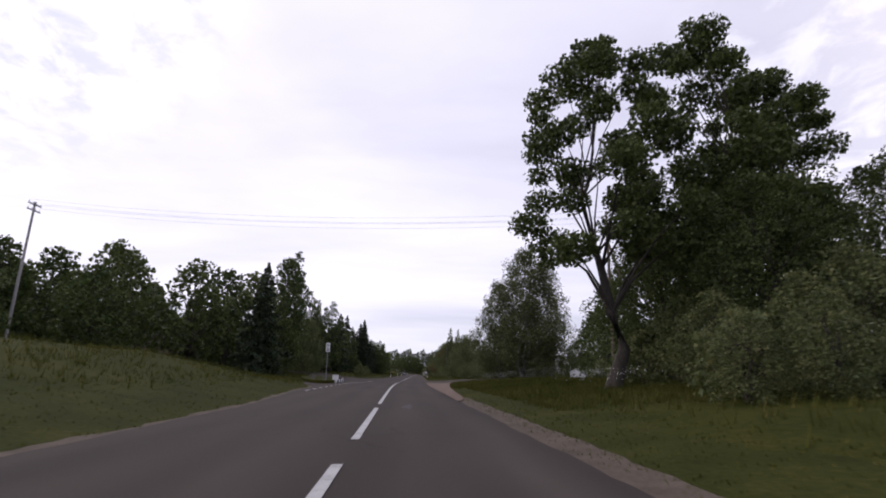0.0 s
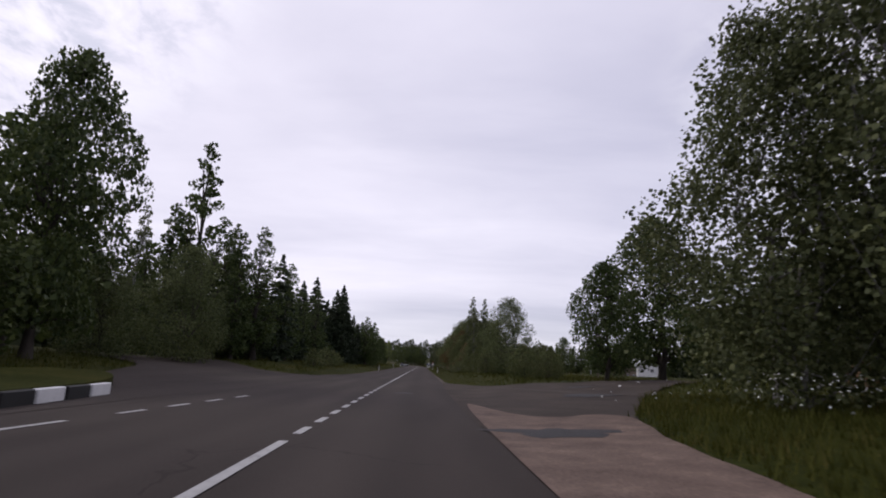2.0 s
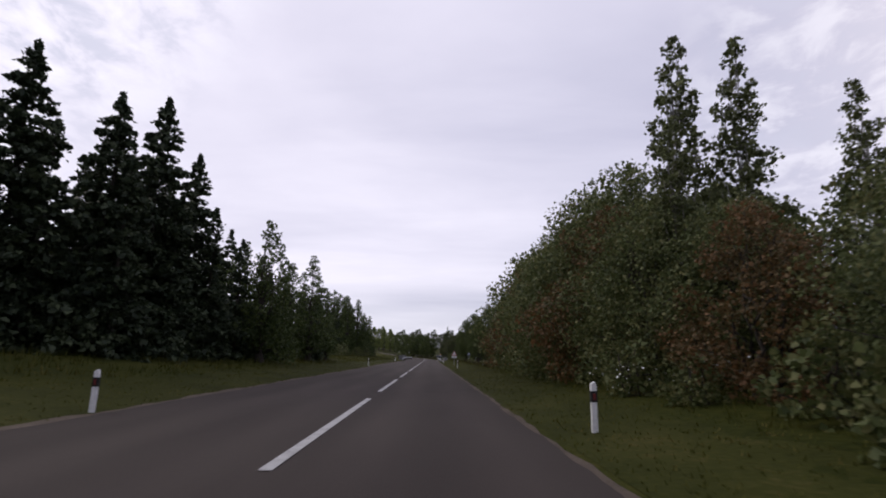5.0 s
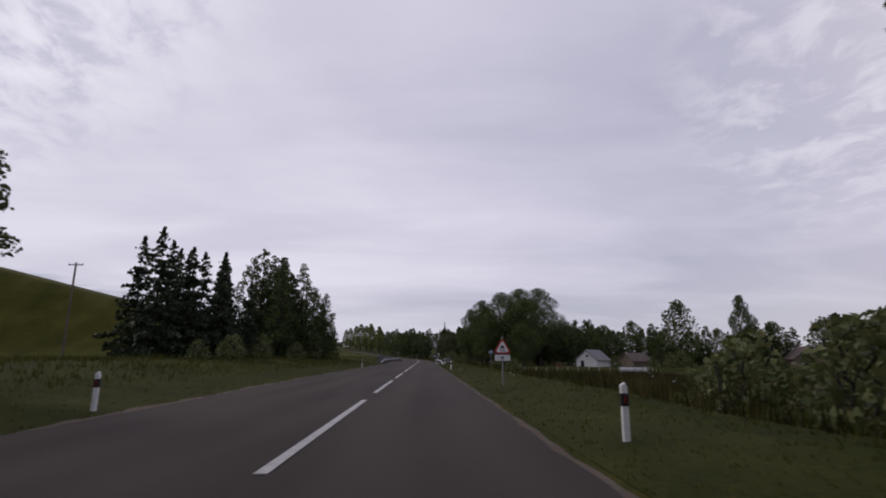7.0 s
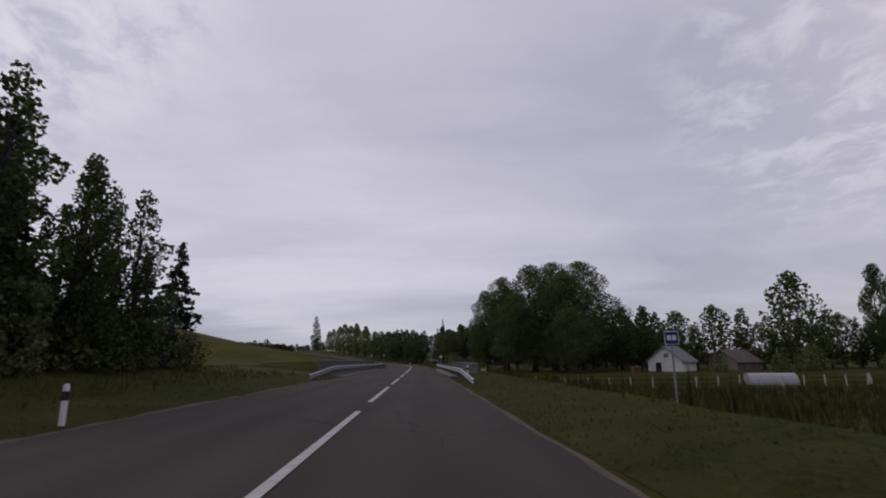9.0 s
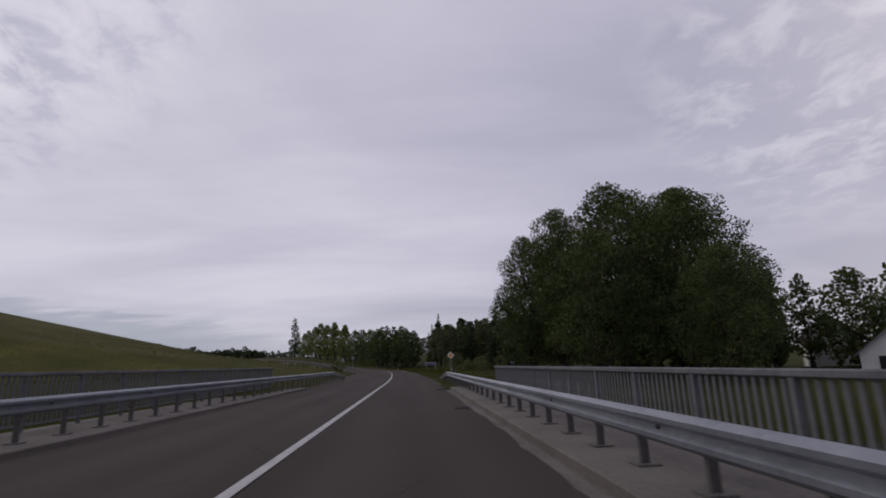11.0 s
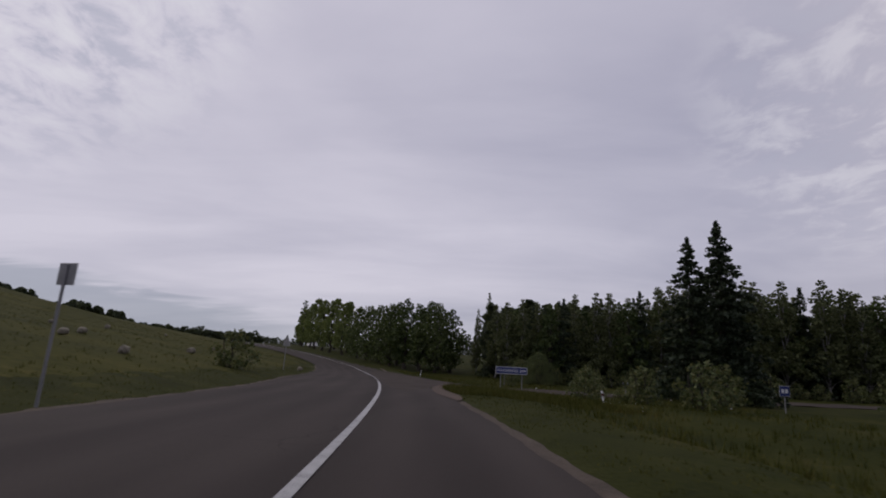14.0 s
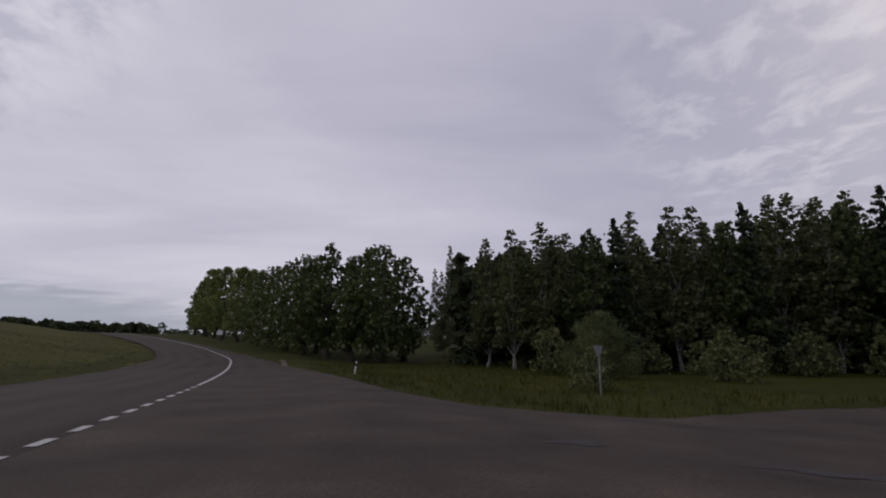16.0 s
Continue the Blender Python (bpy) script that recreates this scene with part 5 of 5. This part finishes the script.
def railing(x, y0, y1, label, h=0.86):
    """A bridge parapet: handrail, bottom rail, stout posts and flat bars."""
    t = thing("bridge_railing", Matrix.Translation((x, 0, 0.06)), label, "railing")
    part("handrail", box(-0.06, 0.06, y0, y1, h, h + 0.09, 0.015), RAIL_PAINT, t)
    part("bottom_rail", box(-0.025, 0.025, y0, y1, 0.12, 0.17, 0.006), RAIL_PAINT, t)
    bar = post = None
    for k, y in enumerate(np.arange(y0 + 0.05, y1, 0.17)):
        if k % 12 == 0:
            post = post or part("post", box(-0.045, 0.045, -0.045, 0.045, -0.02, h, 0.008), RAIL_PAINT, t)
            o = post if k == 0 else new("post", post.data)
        else:
            bar = bar or part("baluster", box(-0.012, 0.012, -0.03, 0.03, 0.17, h), RAIL_PAINT, t)
            o = bar if k == 1 else new("baluster", bar.data)
        o.parent = t
        o.location = (0, y, 0)
    return t


railing(6.0, 276, 311, "grey painted steel bridge railing with upright bars")
railing(-6.9, 279, 318.5, "tall grey painted steel bridge railing with upright bars", 1.22)

for y in (287.6, 299.5, 310.5):
    t = thing("drain_grate", Matrix.Translation((3.2, y, 0.004)), "dark iron drain grate at the bridge kerb", "drain")
    part("frame", box(-0.22, 0.22, -0.3, 0.3, 0.0, 0.008), BLACK, t)
    for k in range(5):
        part("bar", box(-0.2, 0.2, -0.25 + 0.11 * k, -0.2 + 0.11 * k, 0.009, 0.016), PATCH, t)

# ---- poles and cables ----
def power_pole(x, y, h, label, brace=None, arms=1, turn=0, mat=POLE_CONCRETE):
    t = thing("power_pole", place(x, y, turn), label, "power pole")
    part("shaft", rod((0, 0, -0.5), (0, 0, h), 0.15, 0.09, 10), mat, t)
    if brace:
        part("brace", rod((brace[0], brace[1], -0.5), (0, 0, h * 0.82), 0.12, 0.09, 8), mat, t, "leaning brace")
    for k in range(arms):
        z = h - 0.25 - 0.55 * k
        arm = part("crossarm", box(-0.8, 0.8, -0.05, 0.05, z - 0.05, z + 0.05, 0.01), POST_GREY, t)
        for s in (-0.7, -0.25, 0.25, 0.7):
            part("insulator", rod((s, 0, z + 0.05), (s, 0, z + 0.22), 0.045, 0.03, 8), WHITE, arm)
    return t


power_pole(17.0, 48.5, 13.2, "grey wooden power pole with a leaning brace behind the ash", (-2.6, -2.2), 2, 90, WOOD)
power_pole(-33, 56, 13.6, "grey power pole standing behind the bank trees", None, 2, 90)
power_pole(32, 88.8, 10.5, "pale concrete power pole beside the farm", None, 1, 30)
power_pole(-38, 88, 8.5, "short grey power pole with a brace in the grass", (1.6, 0), 1, 0)
power_pole(19.9, 114.2, 6.9, "dark power pole with brace behind the lime tree", (1.6, 0.6), 2, 0, WOOD)
power_pole(40.8, 181.3, 12.4, "tall concrete power pole above the hedge", None, 1, 0)
power_pole(-36, 240, 10, "tall wooden power pole behind the spruces", None, 1, 0, WOOD)
for k, dz in enumerate((0.0, 0.0, -0.5, -0.5)):
    a, b = Vector((17.0, 48.5 + (-0.7, 0.7)[k % 2], 13.9 + dz)), Vector((-33, 56 + (-0.7, 0.7)[k % 2], 15.6 + dz))
    cu = bpy.data.curves.new("cable", "CURVE")
    cu.dimensions, cu.bevel_depth, cu.bevel_resolution = "3D", 0.007, 1
    sp = cu.splines.new("POLY")
    sp.points.add(24)
    for i in range(25):
        f = i / 24
        p = a.lerp(b, f)
        sp.points[i].co = (p.x, p.y, p.z - 4.4 * f * (1 - f), 1)
    me = bpy.data.meshes.new_from_object(bpy.data.objects.new("cable", cu))
    tagged(part("power_cable", me, CABLE, None), "thin black power cable slung across the road", "cable", "power cables")


# ---- houses ----
def house(name, m, w, d, wall_h, roof_h, wall, roof, label, windows=(), over=0.45, gable=None, chimney=False, door=None):
    """A gabled house; its gable faces -y. windows: (x, z, width, height) on the front gable, or with a leading 's' on the left side."""
    t = thing(name, m, label, "house")
    out = [(-w / 2, -0.6), (w / 2, -0.6), (w / 2, wall_h), (0, wall_h + roof_h), (-w / 2, wall_h)]
    part("wall_shell", slab(out, 0, d), wall, t)
    k = roof_h / (w / 2)
    for s in (-1, 1):
        e = w / 2 + over
        pts = [(0, wall_h + roof_h + 0.02), (s * e, wall_h - k * over + 0.02), (s * e, wall_h - k * over + 0.16), (0, wall_h + roof_h + 0.18)]
        part("roof", slab(pts, -over, d + over), roof, t)
    if gable:
        part("gable_boards", slab([(-w / 2 + 0.02, wall_h), (w / 2 - 0.02, wall_h), (0, wall_h + roof_h - 0.05)], -0.05, -0.003), gable, t)
    for wx, wz, ww, wh in windows:
        win = part("window", box(wx - ww / 2, wx + ww / 2, -0.09, -0.055, wz, wz + wh), WHITE, t, "white window frame")
        for s in (0, 1):
            part("pane", box(wx - ww / 2 + 0.07 + s * (ww / 2 - 0.03), wx - 0.03 + s * (ww / 2 - 0.04), -0.10, -0.092, wz + 0.07, wz + wh - 0.07), GLASS, win)
    if door:
        dx, dw, dh = door
        part("door", box(dx - dw / 2, dx + dw / 2, -0.08, -0.055, -0.1, dh), BLACK, t, "dark door")
    if chimney:
        part("chimney", box(-0.4, 0.4, d * 0.45, d * 0.45 + 0.8, wall_h + roof_h - 0.6, wall_h + roof_h + 0.9, 0.02), BROWN_BOARDS, t)
    return t


house("white_house", place(46.8, 330.5, -42), 6.2, 9, 1.9, 2.6, LIME_WASH, ROOF_GREY, "small white house with a grey gabled roof", [(0.3, 2.5, 0.9, 0.8)], door=(-1.2, 1.0, 1.6))
house("outbuilding", place(58, 331, -60), 5.5, 8, 1.7, 2.0, WOOD, ROOF_BROWN, "low weathered wooden outbuilding beside the white house", [])
house("village_house", place(62, 356, -30), 6, 8, 4.2, 2.8, LIME_WASH, ROOF_BROWN, "pale village house with a brown roof among trees", [(0, 4.4, 0.8, 0.8)])
house("village_house", place(108, 326, -20), 8, 11, 2.6, 3.2, WOOD, ROOF_BROWN, "village house with a large brown roof", [(-1.5, 0.7, 1, 1), (1.5, 0.7, 1, 1)])
house("farmhouse", place(64, 126, -30), 8.5, 13, 3.9, 4.2, BROWN_BOARDS, ROOF_BROWN, "brown boarded farmhouse with white windows", [(-2.7, 1.1, 1.0, 1.5), (0, 1.1, 1.0, 1.5), (2.7, 1.1, 1.0, 1.5), (0, 5.0, 0.7, 0.9)], chimney=True, gable=BROWN_BOARDS)
house("barn", place(38, 80, -28), 5.5, 7, 2.6, 2.2, WOOD, ROOF_GREY, "grey boarded barn with a sheet roof", [], door=(0.8, 1.0, 1.7))
house("shed", place(46, 97, -30), 5, 6, 1.9, 1.6, BROWN_BOARDS, ROOF_BROWN, "small brown wooden shed by the farm", [])
house("shed", place(22.5, 160, -15), 4, 5, 1.9, 1.3, WOOD, ROOF_GREY, "low shed with a pale roof behind the hedge", [])
house("shed", place(-40, 96, 30), 6, 7, 3.0, 2.0, WOOD, ROOF_GREY, "grey shed roof half hidden by trees", [])
house("white_hut", place(54, 181, -20), 4.5, 6, 2.4, 1.2, WHITE, ROOF_GREY, "low white hut across the field", [(-1.2, 1.0, 0.8, 0.8), (0.9, 1.0, 0.8, 0.8)])
house("white_hut", place(-66, 640, 20), 5, 8, 3.0, 2.4, LIME_WASH, ROOF_GREY, "small white house far along the road", [])

t = thing("greenhouse_tunnel", place(50.5, 307, 75) @ Matrix.Translation((0, 0, 0.6)), "low arched greenhouse tunnel covered in pale film", "greenhouse")
arch = [(1.6 * math.cos(a), 1.6 * math.sin(a)) for a in np.linspace(0, math.pi, 13)]
part("cover", slab(arch, -3.0, 3.0), FILM, t)
for y in (-3.02, 0, 3.0):
    ring = [(1.63 * math.cos(a), 1.63 * math.sin(a)) for a in np.linspace(0, math.pi, 13)]
    part("hoop", slab(ring, y, y + 0.05), POST_GREY, t)
for x, y, s in ((36, 318, 1.0), (16, 289, 0.95)):
    t = thing("wooden_hutch", place(x, y, 15), "small brown wooden hutch in the garden", "hutch")
    part("body", box(-0.6 * s, 0.6 * s, -0.5 * s, 0.5 * s, 0, 1.1 * s, 0.02), BROWN_BOARDS, t)
    part("roof", box(-0.72 * s, 0.72 * s, -0.62 * s, 0.62 * s, 1.1 * s + 0.003, 1.18 * s, 0.01), ROOF_GREY, t)


def fence(name, pts, label, step=1.9, h=0.98, mat=FENCE_POST):
    """Slender concrete posts with two wires."""
    t = thing(name, Matrix(), label, "fence")
    post = None
    last = None
    for (x0, y0), (x1, y1) in zip(pts, pts[1:]):
        n = max(1, int(math.hypot(x1 - x0, y1 - y0) / step))
        for k in range(n):
            x, y = x0 + (x1 - x0) * k / n, y0 + (y1 - y0) * k / n
            z = float(land(x, y))
            post = post or part("post", box(-0.042, 0.042, -0.042, 0.042, -0.3, h, 0.01), mat, t)
            o = post if last is None else new("post", post.data)
            o.parent = t
            o.location = (x, y, z)
            o.rotation_euler = (rng.normal() * 0.03, rng.normal() * 0.03, 0)
            here = Vector((x, y, z))
            if last is not None:
                bm = rod(last + Vector((0, 0, h * 0.5)), here + Vector((0, 0, h * 0.5)), 0.006, 0.006, 4)
                rod(last + Vector((0, 0, h * 0.92)), here + Vector((0, 0, h * 0.92)), 0.006, 0.006, 4, bm)
                part("wire", bm, POST_GREY, t)
            last = here
    return t


fence("garden_fence", [(12.6, 330), (12.2, 323), (11.2, 318), (10.5, 300), (12.3, 281), (41.6, 280.7), (60, 300), (80, 318)], "garden fence of short white concrete posts and wire")
fence("meadow_fence", [(13.2, 331), (12.8, 340), (12.6, 349.2), (20, 360), (30, 370)], "pale fence posts in the meadow under the oaks", 4.6, 0.95)

# hay bales lying on the hill
def bale(x, y, turn):
    t = thing("hay_bale", place(x, y, turn), "small grey-yellow heap of cut hay on the slope", "hay bale", "hay bales on the hill")
    bm = bmesh.new()
    bmesh.ops.create_icosphere(bm, subdivisions=2, radius=0.3, matrix=Matrix.Translation((0, 0, 0.22)) @ Matrix.Diagonal((1.2, 0.95, 0.8, 1)))
    for v in bm.verts:
        v.co += Vector(rng.normal(size=3) * 0.035)
        v.co.z = max(v.co.z, -0.08)
    part("hay", bm, STRAW, t)
    return t


first_bale = bale(-20.5, 407, 10)
for x, y in ((-22.2, 411), (-16.5, 391), (-22, 394), (-25, 400), (-31, 405), (-28.4, 430), (-36, 420), (-24, 423), (-16, 425), (-40, 440), (-30, 385), (-37, 398), (-21, 380)):
    copy_thing(first_bale, place(x, y, rng.uniform(0, 360)) @ Matrix.Scale(rng.uniform(0.6, 0.95), 4))

# ---- grass and flowers ----
def tufts(name, n, xr, yr, height, label, mat=BLADE, keep=None, per=3, lean=0.5):
    """Blades of grass scattered over a stretch of land, offset from the road's middle."""
    d = rng.uniform(xr[0], xr[1], n)
    y = rng.uniform(yr[0], yr[1], n)
    x = cx(y) + d
    ok = (wobble(x, y, 0.7) > -1.2) & (np.abs(d) > min(abs(xr[0]), abs(xr[1])) + 2.2 * rng.uniform(0, 1, n) ** 2 * (height > 0.3)) & ~((y > BRIDGE_A - 2) & (y < BRIDGE_B + 2))
    if keep is not None:
        ok &= keep(x, y, d)
    x, y = x[ok], y[ok]
    n = len(x)
    z = land(x, y)
    base = np.repeat(np.stack([x, y, z], 1), per, 0)
    base[:, :2] += rng.normal(size=(n * per, 2)) * 0.07
    h = height * rng.uniform(0.45, 1.25, n * per) * np.repeat(rng.uniform(0.6, 1.2, n), per)
    a = rng.uniform(0, 2 * math.pi, n * per)
    w = 0.012 + 0.014 * height
    side = np.stack([np.cos(a), np.sin(a), np.zeros_like(a)], 1) * w
    tip = base + np.stack([np.cos(a + 1.5) * h * lean, np.sin(a + 1.5) * h * lean, h], 1)
    v = np.stack([base - side, base + side, tip], 1)
    me = bpy.data.meshes.new(name)
    m = n * per
    me.vertices.add(3 * m)
    me.vertices.foreach_set("co", v.ravel())
    me.loops.add(3 * m)
    me.loops.foreach_set("vertex_index", np.arange(3 * m))
    me.polygons.add(m)
    me.polygons.foreach_set("loop_start", np.arange(0, 3 * m, 3))
    me.update(calc_edges=True)
    me.materials.append(mat)
    return tagged(new(name, me), label, "grass", kind="stuff")


def off_paving(x, y, d):
    return ~in_paved(x, y) & ((d > edge_r(y) + 0.3) | (d < -edge_l(y) - 0.25))


tufts("verge_grass", 30000, (3.7, 7.4), (8, 445), 0.07, "short green verge grass beside the road", keep=off_paving, lean=0.8)
tufts("verge_grass", 26000, (-9.6, -4.3), (8, 445), 0.07, "short green verge grass beside the road", keep=off_paving, lean=0.8)
tufts("meadow_grass", 26000, (6.6, 26), (10, 460), 0.36, "long uneven meadow grass", keep=off_paving, per=4)
tufts("meadow_grass", 18000, (-24, -7.6), (10, 330), 0.34, "long uneven meadow grass", keep=off_paving, per=4)
tufts("tall_weeds", 9000, (6.9, 40), (186, 279), 0.7, "dark tall weeds and docks in the rough meadow", mat=WEED, keep=off_paving, per=5, lean=0.25)
tufts("corner_grass", 6000, (3.7, 14), (390, 409), 0.3, "long grass at the junction corner", keep=off_paving, per=4)
tufts("corner_grass", 7000, (4.5, 15), (50, 82), 0.26, "long grass at the junction corner", keep=off_paving, per=4)
tufts("corner_grass", 5000, (5.6, 13), (26, 50), 0.24, "uneven grass along the gravel verge", keep=off_paving, per=4)
tufts("far_meadow_grass", 9000, (-60, -9), (330, 480), 0.16, "short stubbly grass on the hill", keep=off_paving, per=4)


def flowers(name, spots, label):
    at = []
    for x, y, r, n in spots:
        p = rng.normal(size=(n, 2)) * r
        px, py = x + p[:, 0], y + p[:, 1]
        at.append(np.stack([px, py, land(px, py) + rng.uniform(0.5, 1.0, n)], 1))
    at = np.concatenate(at)
    return tagged(new(name, leaves(name, at, 0.042, PETAL)), label, "flowers", kind="stuff")


flowers("cow_parsley", [(13, 45, 2.0, 130), (16, 49, 2.4, 110), (19, 53, 2.5, 90), (12, 52, 1.6, 110), (11.5, 33.5, 1.2, 160), (10.5, 64, 1.3, 90), (10, 72, 1.6, 160), (13, 69, 1.8, 160)], "white umbels of cow parsley in tall grass")
flowers("white_flowers", [(6.5, 117, 1.5, 40), (7, 127, 1.5, 30), (5.5, 331.2, 0.35, 20), (6.2, 146.5, 0.8, 40), (7, 385, 1.5, 8), (8, 200, 2, 20), (10, 390, 2, 10)], "scattered small white flowers in the verge")
